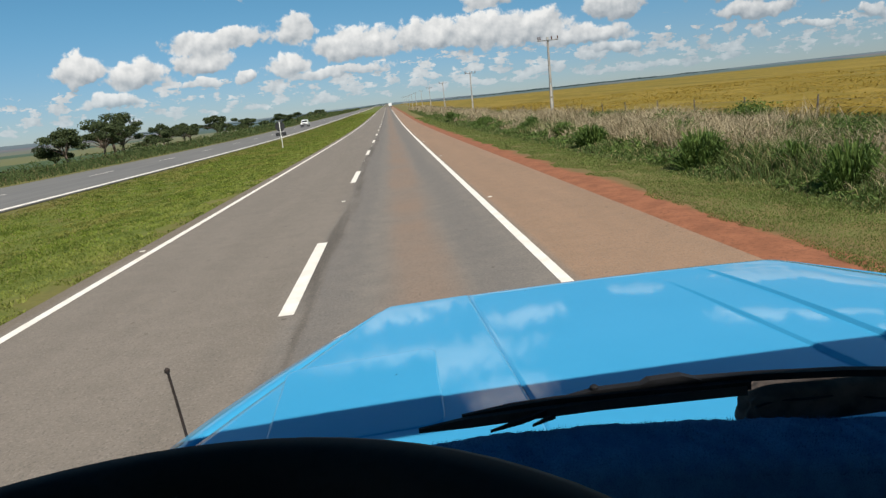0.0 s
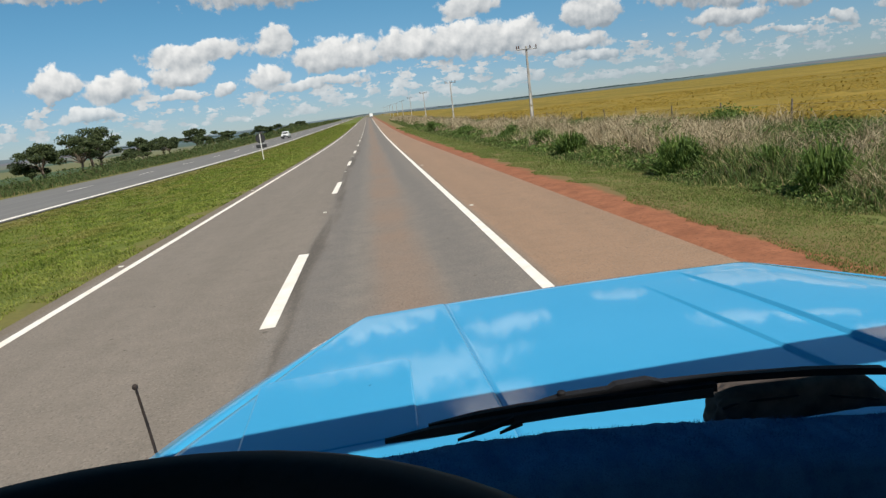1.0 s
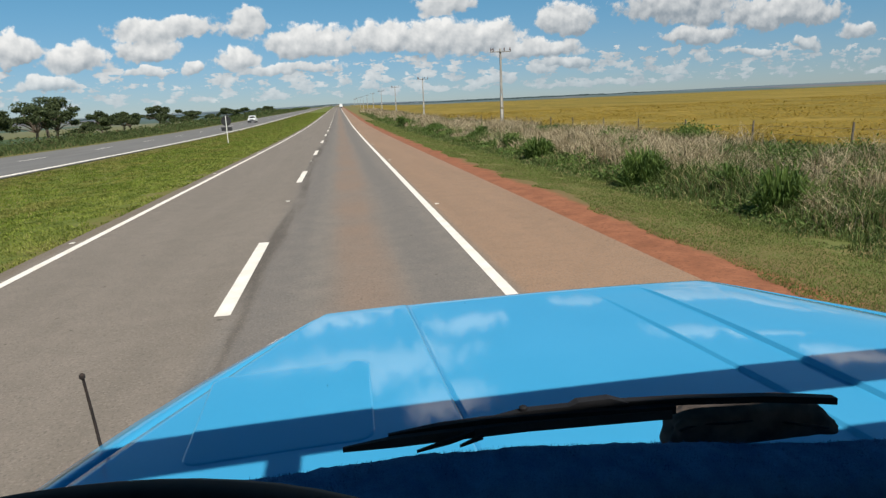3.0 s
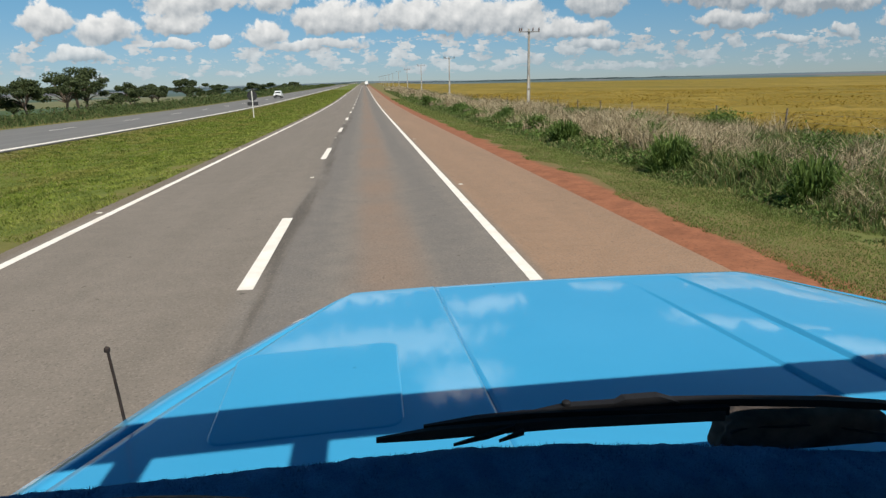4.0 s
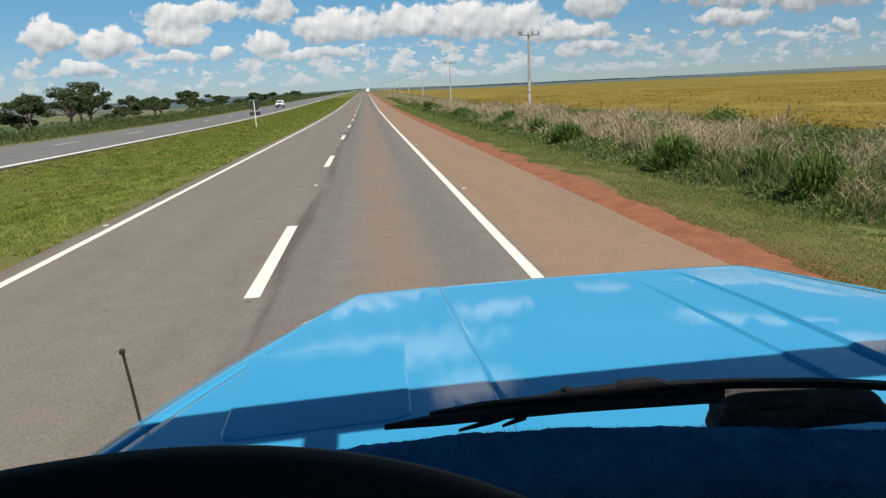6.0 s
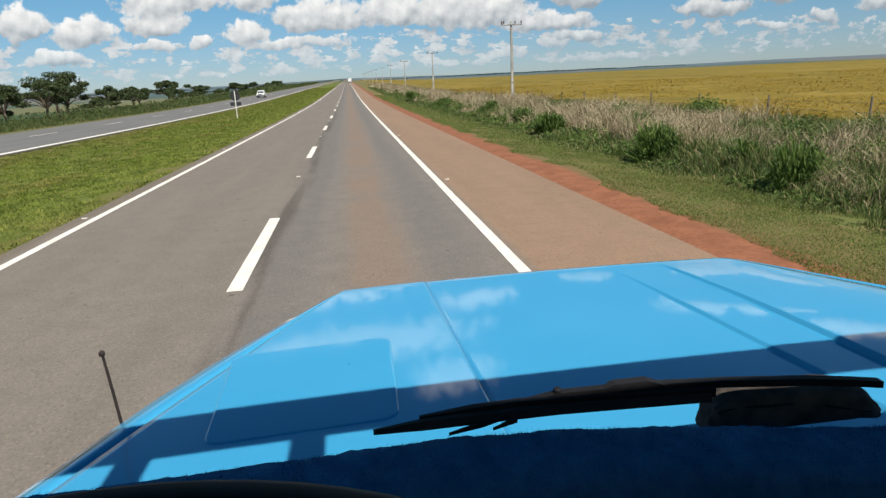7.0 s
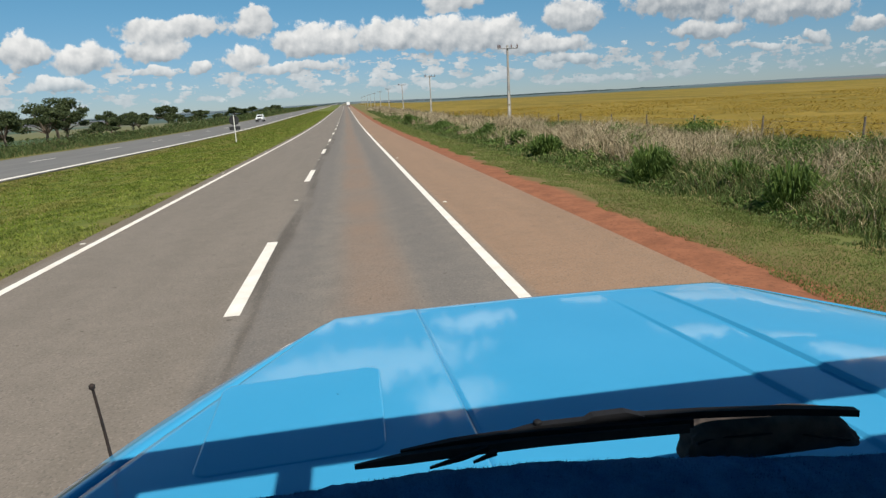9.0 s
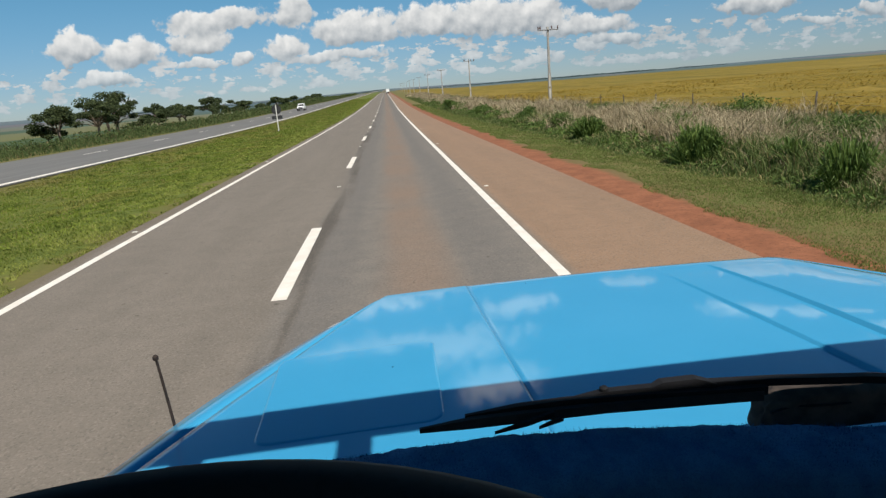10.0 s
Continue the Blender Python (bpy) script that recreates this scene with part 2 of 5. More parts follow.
def asphalt(g, p):
    s = g.split(p)
    long = g.vec("MULTIPLY", p, (1.0, 0.09, 1.0))
    streak = g.noise(long, 1.3, 5.0)
    patch = g.noise(p, 0.3, 5.0)
    blot = g.noise(p, 2.2, 5.0, 0.65)
    grain = g.noise(p, 38.0, 3.0, 0.75)
    stone = g.node("ShaderNodeTexVoronoi")
    g.put(stone.inputs["Vector"], p)
    g.put(stone.inputs["Scale"], 55.0)
    tone = g.split(stone.outputs["Color"])
    wobble = g.math("MULTIPLY_ADD", g.math("SUBTRACT", g.noise(long, 0.9, 5.0), 0.5), 0.9, s[0])
    c = g.mix(g.ramp(g.math("ADD", g.math("MULTIPLY", streak, 0.5), g.math("MULTIPLY", blot, 0.5)), 0.35, 0.65), (0.180, 0.160, 0.135), (0.216, 0.191, 0.163))
    # the slow lane is of an older, bluer mix, with red dust along its middle
    slow = g.math("MULTIPLY", g.ramp(wobble, -1.62, -1.35), g.ramp(s[0], 1.95, 1.9))
    c = g.mix(slow, c, g.mix(g.ramp(blot, 0.3, 0.7), (0.172, 0.160, 0.144), (0.212, 0.193, 0.170)))
    dust = g.math("MULTIPLY", g.ramp(wobble, -0.55, 0.05), g.ramp(wobble, 0.95, 0.35))
    c = g.mix(g.math("MULTIPLY", g.math("MULTIPLY", dust, slow), g.ramp(patch, 0.25, 0.65, 0.25, 0.75)), c, (0.248, 0.172, 0.122))
    tracks = g.math("ADD", g.math("MULTIPLY", g.ramp(wobble, 0.7, 1.05), g.ramp(wobble, 1.75, 1.35)),
                    g.math("MULTIPLY", g.ramp(wobble, -1.3, -1.05), g.ramp(wobble, -0.5, -0.8)))
    c = g.mix(g.math("MULTIPLY", tracks, 0.33), c, (0.115, 0.113, 0.112))
    # tarred joint beside the lane dashes
    joint = g.math("MULTIPLY", g.ramp(wobble, -1.52, -1.40), g.ramp(wobble, -1.05, -1.28))
    c = g.mix(g.math("MULTIPLY", joint, g.ramp(g.noise(long, 1.7, 5.0), 0.33, 0.58, 0.0, 0.85)), c, (0.085, 0.074, 0.062))
    # the paved shoulder is stained by laterite dust
    side = g.ramp(s[0], 2.0, 2.25)
    red = g.mix(g.ramp(g.math("ADD", g.math("MULTIPLY", blot, 0.5), g.math("MULTIPLY", g.noise(long, 1.1, 5.0), 0.5)), 0.35, 0.65), (0.262, 0.176, 0.115), (0.315, 0.206, 0.133))
    c = g.mix(side, c, red)
    inner = g.ramp(g.math("MULTIPLY_ADD", g.math("SUBTRACT", patch, 0.5), 0.5, s[0]), -5.25, -5.45)
    c = g.mix(g.math("MULTIPLY", inner, 0.6), c, (0.15, 0.12, 0.08))
    c = g.mix(g.math("MULTIPLY", g.ramp(grain, 0.42, 0.75), 0.38), c, (0.08, 0.075, 0.07))
    c = g.mix(g.math("MULTIPLY", g.ramp(tone[0], 0.75, 0.95), 0.22), c, (0.36, 0.32, 0.27))
    c = g.mix(g.math("MULTIPLY", g.math("LESS_THAN", tone[1], 0.12), 0.3), c, (0.06, 0.058, 0.055))
    spots = g.ramp(g.noise(p, 5.5, 2.0, 0.5), 0.715, 0.74)
    c = g.mix(g.math("MULTIPLY", spots, 0.6), c, (0.06, 0.05, 0.04))
    return g.vec("MULTIPLY", c, (0.99, 0.945, 0.90)), g.math("SUBTRACT", grain, stone.outputs["Distance"])


def asphalt_far(g, p):
    long = g.vec("MULTIPLY", p, (1.0, 0.06, 1.0))
    c = g.mix(g.ramp(g.noise(long, 1.6, 5.0), 0.3, 0.7), (0.130, 0.125, 0.117), (0.165, 0.158, 0.147))
    return c, g.noise(p, 70.0, 2.0)


def earth(g, p):
    """One ground sheet: laterite beside the paving, mown grass, crop land and far country."""
    s = g.split(p)
    big, mid, fine = g.noise(p, 0.05, 4.0), g.noise(p, 0.6, 5.0), g.noise(p, 9.0, 5.0, 0.65)
    lawn = g.mix(g.ramp(mid, 0.3, 0.7), (0.105, 0.135, 0.022), (0.155, 0.17, 0.035))
    lawn = g.mix(g.math("MULTIPLY", g.ramp(fine, 0.40, 0.62), 0.6), lawn, (0.085, 0.105, 0.022))
    lawn = g.mix(g.math("MULTIPLY", g.ramp(g.noise(p, 0.35, 6.0, 0.6), 0.58, 0.70), 0.6), lawn, (0.15, 0.10, 0.045))
    lawn = g.mix(g.math("MULTIPLY", g.ramp(s[0], 3.0, 5.0), 0.75), lawn, g.mix(g.ramp(g.noise(p, 0.9, 6.0, 0.65), 0.35, 0.6), (0.115, 0.130, 0.040), (0.19, 0.130, 0.060)))
    dirt = g.mix(g.ramp(g.noise(p, 1.7, 6.0, 0.6), 0.3, 0.7), (0.215, 0.086, 0.044), (0.310, 0.124, 0.064))
    bare = g.math("MULTIPLY_ADD", g.math("SUBTRACT", g.noise(p, 0.6, 6.0, 0.65), 0.5), 3.0, s[0])
    bare = g.math("MULTIPLY", g.math("MAXIMUM", g.ramp(bare, -13.8, -15.3), g.ramp(bare, -6.7, -5.8)), g.ramp(s[0], 0.0, -2.0))
    lawn = g.mix(g.math("MULTIPLY", bare, 0.4), lawn, (0.165, 0.105, 0.052))
    ragged = g.math("ADD", g.math("MULTIPLY", g.noise(g.vec("MULTIPLY", p, (1.0, 0.45, 1.0)), 0.5, 6.0, 0.62), 0.7), g.math("MULTIPLY", g.noise(p, 5.0, 4.0, 0.7), 0.3))
    wob = g.math("MULTIPLY_ADD", g.math("SUBTRACT", ragged, 0.5), 2.2, s[0])
    strip = g.math("MULTIPLY", g.ramp(s[0], 4.1, 4.3), g.ramp(wob, 5.62, 5.22))
    dirt = g.mix(g.math("MULTIPLY", g.ramp(g.noise(p, 14.0, 4.0, 0.7), 0.5, 0.66), 0.55), dirt, (0.12, 0.055, 0.03))
    lawn = g.mix(g.math("MULTIPLY", g.ramp(wob, 6.5, 5.5), g.ramp(s[0], 4.0, 5.0, 0.0, 0.7)), lawn, (0.165, 0.108, 0.050))
    c = g.mix(strip, lawn, dirt)
    crop = g.mix(g.ramp(g.noise(g.vec("MULTIPLY", p, (1.0, 0.25, 1.0)), 0.03, 5.0), 0.35, 0.65), (0.21, 0.145, 0.027), (0.25, 0.165, 0.033))
    crop = g.mix(g.ramp(g.noise(g.vec("MULTIPLY", p, (1.0, 0.35, 1.0)), 0.009, 4.0), 0.60, 0.66), crop, (0.16, 0.15, 0.03))
    c = g.mix(g.ramp(s[0], 15.5, 17.0), c, crop)
    tract = g.node("ShaderNodeTexVoronoi")
    g.put(tract.inputs["Vector"], g.vec("MULTIPLY", p, (1.0, 0.6, 1.0)))
    g.put(tract.inputs["Scale"], 0.0035)
    hue = g.split(tract.outputs["Color"])
    land = g.mix(g.ramp(hue[0], 0.3, 0.7), (0.055, 0.085, 0.035), (0.15, 0.145, 0.06))
    land = g.mix(g.ramp(hue[1], 0.82, 0.86), land, (0.17, 0.11, 0.07))
    c = g.mix(g.ramp(s[0], -29.0, -45.0), c, land)
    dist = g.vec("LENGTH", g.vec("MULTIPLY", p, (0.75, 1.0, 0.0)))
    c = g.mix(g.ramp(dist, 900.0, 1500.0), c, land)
    # aerial haze painted into the ground colour, growing with distance
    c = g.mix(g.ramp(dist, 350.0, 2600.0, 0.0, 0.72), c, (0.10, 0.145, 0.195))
    return c, fine


def leafy(dark, light, dry=None, part=0.2):
    def build(g, p):
        r = g.node("ShaderNodeNewGeometry").outputs["Random Per Island"]
        c = g.mix(r, dark, light)
        if dry:
            c = g.mix(g.ramp(g.math("FRACT", g.math("MULTIPLY", r, 17.31)), 1.0 - part, 1.0 - part + 0.02), c, dry)
        return g.mix(g.math("MULTIPLY", g.ramp(g.noise(p, 0.7, 4.0), 0.35, 0.7), 0.35), c, tuple(v * 0.55 for v in dark))
    return build


def mown(g, p):
    r = g.node("ShaderNodeNewGeometry").outputs["Random Per Island"]
    c = g.mix(r, (0.130, 0.185, 0.020), (0.230, 0.275, 0.042))
    c = g.mix(g.math("MULTIPLY", g.ramp(g.noise(g.vec("MULTIPLY", p, (1.0, 0.35, 1.0)), 0.42, 6.0, 0.68), 0.45, 0.62), 0.75), c, g.mix(r, (0.20, 0.185, 0.040), (0.36, 0.31, 0.10)))
    c = g.mix(g.ramp(g.math("FRACT", g.math("MULTIPLY", r, 17.31)), 0.90, 0.92), c, (0.34, 0.28, 0.12))
    edge = g.math("MULTIPLY_ADD", g.math("SUBTRACT", g.noise(g.vec("MULTIPLY", p, (1.0, 0.3, 1.0)), 0.5, 6.0, 0.65), 0.5), 5.0, g.split(p)[0])
    worn = g.math("MAXIMUM", g.ramp(edge, -13.6, -15.2), g.ramp(edge, -6.9, -5.8))
    c = g.mix(g.math("MULTIPLY", worn, 0.28), c, g.mix(r, (0.17, 0.125, 0.05), (0.30, 0.23, 0.10)))
    # the mower leaves a paler swath beside the paving
    c = g.mix(g.math("MULTIPLY", g.ramp(edge, -9.5, -6.6), 0.55), c, g.mix(r, (0.215, 0.27, 0.040), (0.33, 0.36, 0.085)))
    return g.mix(g.math("MULTIPLY", g.ramp(g.noise(g.vec("MULTIPLY", p, (1.0, 0.6, 1.0)), 1.5, 7.0, 0.75), 0.43, 0.60), 0.72), c, (0.070, 0.105, 0.014))


def verge(g, p):
    r = g.node("ShaderNodeNewGeometry").outputs["Random Per Island"]
    c = g.mix(r, (0.120, 0.172, 0.036), (0.205, 0.245, 0.072))
    c = g.mix(g.math("MULTIPLY", g.ramp(g.noise(p, 0.33, 6.0, 0.65), 0.50, 0.66), 0.5), c, g.mix(r, (0.20, 0.17, 0.065), (0.32, 0.26, 0.12)))
    c = g.mix(g.ramp(g.math("FRACT", g.math("MULTIPLY", r, 17.31)), 0.90, 0.92), c, (0.28, 0.23, 0.12))
    return g.mix(g.math("MULTIPLY", g.ramp(g.noise(p, 1.4, 6.0, 0.7), 0.42, 0.66), 0.5), c, (0.075, 0.095, 0.022))


def truck_paint(g, p):
    big, fine = g.noise(p, 2.5, 5.0), g.noise(p, 160.0, 3.0)
    c = g.mix(g.ramp(big, 0.3, 0.7), (0.048, 0.330, 0.575), (0.056, 0.345, 0.595))
    c = g.mix(g.math("MULTIPLY", g.ramp(fine, 0.68, 0.8), 0.25), c, (0.10, 0.30, 0.48))
    spot = g.node("ShaderNodeTexVoronoi")
    g.put(spot.inputs["Vector"], p)
    g.put(spot.inputs["Scale"], 9.0)
    hit = g.math("MULTIPLY", g.math("LESS_THAN", spot.outputs["Distance"], 0.03), g.math("GREATER_THAN", g.split(spot.outputs["Color"])[0], 0.55))
    c = g.mix(hit, c, (0.015, 0.012, 0.01))
    return c, g.noise(p, 1.6, 3.0)


def worn_paint(g, p):
    fine, big = g.noise(p, 55.0, 4.0, 0.7), g.noise(p, 3.0, 4.0)
    c = g.mix(g.ramp(big, 0.3, 0.7), (0.73, 0.66, 0.57), (0.82, 0.77, 0.69))
    return g.mix(g.math("MULTIPLY", g.ramp(fine, 0.6, 0.75), 0.55), c, (0.33, 0.28, 0.23)), fine


def plush(g, p):
    fine, soft = g.noise(p, 420.0, 3.0, 0.7), g.noise(p, 30.0, 4.0)
    c = g.mix(g.ramp(soft, 0.3, 0.7), (0.045, 0.145, 0.285), (0.065, 0.20, 0.37))
    return g.mix(g.ramp(fine, 0.4, 0.75, 0.0, 0.7), c, (0.028, 0.095, 0.19)), g.math("ADD", fine, soft)


M_ASPHALT = material("asphalt", asphalt, 0.78, bump=(0.35, 0.006), spec=0.35)
M_ASPHALT_FAR = material("asphalt_grey", asphalt_far, 0.85, bump=(0.3, 0.006))
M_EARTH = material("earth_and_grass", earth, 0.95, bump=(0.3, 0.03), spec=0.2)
M_LINE = material("road_paint", worn_paint, 0.7, bump=(0.2, 0.003))
M_GRASS = material("mown_grass", mown, 0.75, translucent=True, spec=0.25)
M_VERGE = material("verge_grass", verge, 0.8, translucent=True, spec=0.2)
M_DRY = material("dry_grass", leafy((0.345, 0.28, 0.165), (0.67, 0.56, 0.37), (0.17, 0.13, 0.07), 0.28), 0.85, translucent=True, spec=0.2)
M_WEED = material("green_weed", leafy((0.066, 0.110, 0.028), (0.180, 0.225, 0.066), (0.34, 0.28, 0.13), 0.14), 0.7, translucent=True, spec=0.3)
M_BROAD = material("broad_weed_leaf", leafy((0.070, 0.126, 0.027), (0.175, 0.238, 0.056), (0.24, 0.21, 0.09), 0.06), 0.7, translucent=True, spec=0.3)
M_BUSH = material("bush_leaf", leafy((0.066, 0.122, 0.026), (0.165, 0.240, 0.052)), 0.65, translucent=True, spec=0.3)
M_CROP = material("ripening_crop", leafy((0.27, 0.19, 0.03), (0.36, 0.25, 0.05), (0.22, 0.19, 0.04), 0.10), 0.8, translucent=True, spec=0.2)
M_SCRUB = material("scrub_leaf", leafy((0.052, 0.084, 0.026), (0.118, 0.150, 0.052), (0.17, 0.145, 0.07), 0.12), 0.8, translucent=True, spec=0.2)
M_TREE = material("tree_leaf", leafy((0.040, 0.060, 0.024), (0.105, 0.132, 0.050)), 0.7, translucent=True, spec=0.3)
M_BARK = material("bark", speckled((0.10, 0.075, 0.055), (0.17, 0.13, 0.10), 3.0, 20.0), 0.9, bump=(0.5, 0.02))
M_CONCRETE = material("concrete", speckled((0.27, 0.255, 0.23), (0.37, 0.355, 0.32), 1.3, 40.0, 0.5), 0.9, bump=(0.3, 0.01))
M_WEB = material("pale_concrete", speckled((0.46, 0.43, 0.37), (0.56, 0.53, 0.47), 1.3, 40.0, 0.3), 0.9, bump=(0.3, 0.01))
M_STEEL = material("dull_steel", speckled((0.20, 0.20, 0.20), (0.30, 0.29, 0.28), 3.0, 40.0), 0.5, metal=0.7)
M_CERAMIC = material("brown_ceramic", speckled((0.10, 0.05, 0.035), (0.13, 0.07, 0.05), 5.0), 0.3)
M_WOOD = material("grey_wood", speckled((0.11, 0.09, 0.07), (0.18, 0.15, 0.12), 4.0, 30.0), 0.9, bump=(0.4, 0.01))
M_BLUE = material("light_blue_paint", truck_paint, 0.45, bump=(0.03, 0.02), coat=1.0, spec=0.05)
M_BLACK = material("black_plastic", speckled((0.011, 0.011, 0.012), (0.018, 0.018, 0.020), 8.0, 200.0), 0.7, spec=0.15)
M_RUBBER = material("black_rubber", speckled((0.026, 0.026, 0.026), (0.042, 0.040, 0.038), 10.0, 120.0), 0.8, spec=0.2)
M_BAG = material("dark_grime", speckled((0.048, 0.039, 0.035), (0.105, 0.082, 0.068), 16.0, 60.0), 0.9, spec=0.2)
M_RUST = material("rusty_rod", speckled((0.014, 0.010, 0.008), (0.030, 0.018, 0.013), 30.0, 120.0), 0.8)
M_PLUSH = material("dark_blue_plush", plush, 1.0, bump=(0.35, 0.006), spec=0.1)
M_CABIN = material("cab_trim", speckled((0.04, 0.04, 0.042), (0.06, 0.058, 0.056), 4.0, 90.0), 0.85)
M_WHITE = material("white_car_paint", speckled((0.74, 0.74, 0.72), (0.79, 0.79, 0.77), 2.0, 90.0, 0.1), 0.3, coat=1.0)
M_POST = material("white_post_paint", speckled((0.70, 0.69, 0.62), (0.78, 0.77, 0.72), 4.0, 60.0, 0.3), 0.6)
M_GLASS = material("dark_glass", lambda g, p: (0.015, 0.018, 0.02), 0.06)
M_LAMP = material("lamp_glass", lambda g, p: (0.75, 0.75, 0.72), 0.1)
M_SIGNBACK = material("sign_back", speckled((0.016, 0.016, 0.018), (0.028, 0.028, 0.03), 5.0, 40.0), 0.6)
M_STUD = material("road_stud", speckled((0.72, 0.68, 0.60), (0.62, 0.58, 0.50), 30.0, 90.0), 0.5)


# ---------------------------------------------------------------- mesh helpers
def from_arrays(name, verts, faces, mat, parent=None, smooth=False, label=""):
    """One mesh object out of vertex rows and a list of equal-length face arrays."""
    me = bpy.data.meshes.new(name)
    v = np.asarray(verts, np.float32)
    me.vertices.add(len(v))
    me.vertices.foreach_set("co", v.ravel())
    groups = [np.asarray(f, np.int32) for f in (faces if isinstance(faces, list) else [faces]) if len(f)]
    sizes = np.concatenate([np.full(len(f), f.shape[1], np.int32) for f in groups])
    loops = np.concatenate([f.ravel() for f in groups])
    me.loops.add(len(loops))
    me.loops.foreach_set("vertex_index", loops)
    me.polygons.add(len(sizes))
    me.polygons.foreach_set("loop_start", np.concatenate([[0], np.cumsum(sizes)[:-1]]).astype(np.int32))
    me.polygons.foreach_set("loop_total", sizes)
    me.polygons.foreach_set("use_smooth", np.full(len(sizes), smooth))
    me.materials.append(mat)
    me.update(calc_edges=True)
    me.validate()
    ob = new(name, me)
    ob.parent = parent
    if label:
        ob["label"] = label
    return ob


def part(name, bm, mat, parent=None, label="", smooth=False):
    me = bpy.data.meshes.new(name)
    bmesh.ops.recalc_face_normals(bm, faces=bm.faces)
    if smooth:
        for f in bm.faces:
            f.smooth = True
    bm.to_mesh(me)
    bm.free()
    me.materials.append(mat)
    ob = new(name, me)
    ob.parent = parent
    if label:
        ob["label"] = label
    return ob


def box(x0, x1, y0, y1, z0, z1, bevel=0.0, bm=None, segments=2):
    bm = bm or bmesh.new()
    made = bmesh.ops.create_cube(bm, size=1.0, matrix=Matrix.Translation(((x0 + x1) / 2, (y0 + y1) / 2, (z0 + z1) / 2)) @ Matrix.Diagonal((x1 - x0, y1 - y0, z1 - z0, 1)))
    if bevel:
        edges = {e for v in made["verts"] for e in v.link_edges}
        bmesh.ops.bevel(bm, geom=list(edges), offset=bevel, segments=segments, affect="EDGES", profile=0.5)
    return bm


def tube(points, radii, sides=10, bm=None, caps=True):
    """A round tube along a line of points."""
    bm = bm or bmesh.new()
    pts = [Vector(p) for p in points]
    rings = []
    for i, p in enumerate(pts):
        way = (pts[min(i + 1, len(pts) - 1)] - pts[max(i - 1, 0)]).normalized()
        side = way.cross(Vector((0, 0, 1)) if abs(way.z) < 0.9 else Vector((1, 0, 0))).normalized()
        up = side.cross(way)
        r = radii[i] if isinstance(radii, (list, tuple)) else radii
        rings.append([bm.verts.new(p + r * (math.cos(a) * side + math.sin(a) * up)) for a in (2 * math.pi * k / sides for k in range(sides))])
    for a, b in zip(rings, rings[1:]):
        for k in range(sides):
            bm.faces.new((a[k], a[(k + 1) % sides], b[(k + 1) % sides], b[k]))
    if caps:
        bm.faces.new(rings[0][::-1])
        bm.faces.new(rings[-1])
    return bm


def lathe(profile, axis="Z", sides=24, bm=None, centre=(0, 0, 0)):
    """A turned solid: rows of (radius, height)."""
    bm = bm or bmesh.new()
    rings = []
    for r, h in profile:
        ring = []
        for k in range(sides):
            a = 2 * math.pi * k / sides
            p = (r * math.cos(a), r * math.sin(a), h) if axis == "Z" else (h, r * math.cos(a), r * math.sin(a))
            ring.append(bm.verts.new(Vector(p) + Vector(centre)))
        rings.append(ring)
    for a, b in zip(rings, rings[1:]):
        for k in range(sides):
            bm.faces.new((a[k], a[(k + 1) % sides], b[(k + 1) % sides], b[k]))
    bm.faces.new(rings[0][::-1])
    bm.faces.new(rings[-1])
    return bm


def thing(name, label, category, where=(0, 0, 0), turn=0.0, group="", kind=""):
    ob = new(name)
    ob.matrix_world = pose(*where, 0, 0, turn)
    ob.empty_display_size = 0.1
    return tagged(ob, label, category, group, kind)


# ---------------------------------------------------------------- terrain
def rise(d):
    """Height of the land at a way d ahead: level, then a long gentle climb."""
    d = np.maximum(np.asarray(d, float) - 40.0, 0.0)
    knee = 112.0
    return np.where(d < knee, 6.0e-5 * d * d, 6.0e-5 * knee * knee + 0.01344 * (d - knee))


def land(x, y):
    x, y = np.broadcast_arrays(np.asarray(x, float), np.asarray(y, float))
    off = np.maximum(np.abs(x) - 28.0, 0.0)
    z = rise(np.sqrt(np.maximum(y, 0.0) ** 2 + (0.55 * off) ** 2))
    far = np.clip(off / 900.0, 0, 1)
    z = z * (1.0 - 0.22 * far)
    dip = np.clip((-x - 34.0) / 120.0, 0, 1) ** 1.2
    z = z - dip * 9.0 * np.clip(1.6 - np.hypot(x, y) / 2200.0, 0, 1)
    # shallow ditch in the median and the verge a little below the paving
    z = z - 0.28 * np.exp(-((x + 11.2) / 3.2) ** 2)
    z = z - 0.22 * np.clip((x - 5.2) / 3.0, 0, 1) + 0.1 * np.clip((x - 12.0) / 6.0, 0, 1)
    r = np.hypot(x, y)
    aside = np.clip(off / 80.0, 0, 1)
    z = z - aside * np.interp(r, [0, 150, 1400, 3400], [0, 0.2, 5.5, 0.0])
    swell = np.sin(x * 0.0031 + 1.3) * np.sin(y * 0.0023 + 0.6) * 3.5
    return z + swell * np.clip((np.hypot(x, y) - 700.0) / 2000.0, 0, 1)


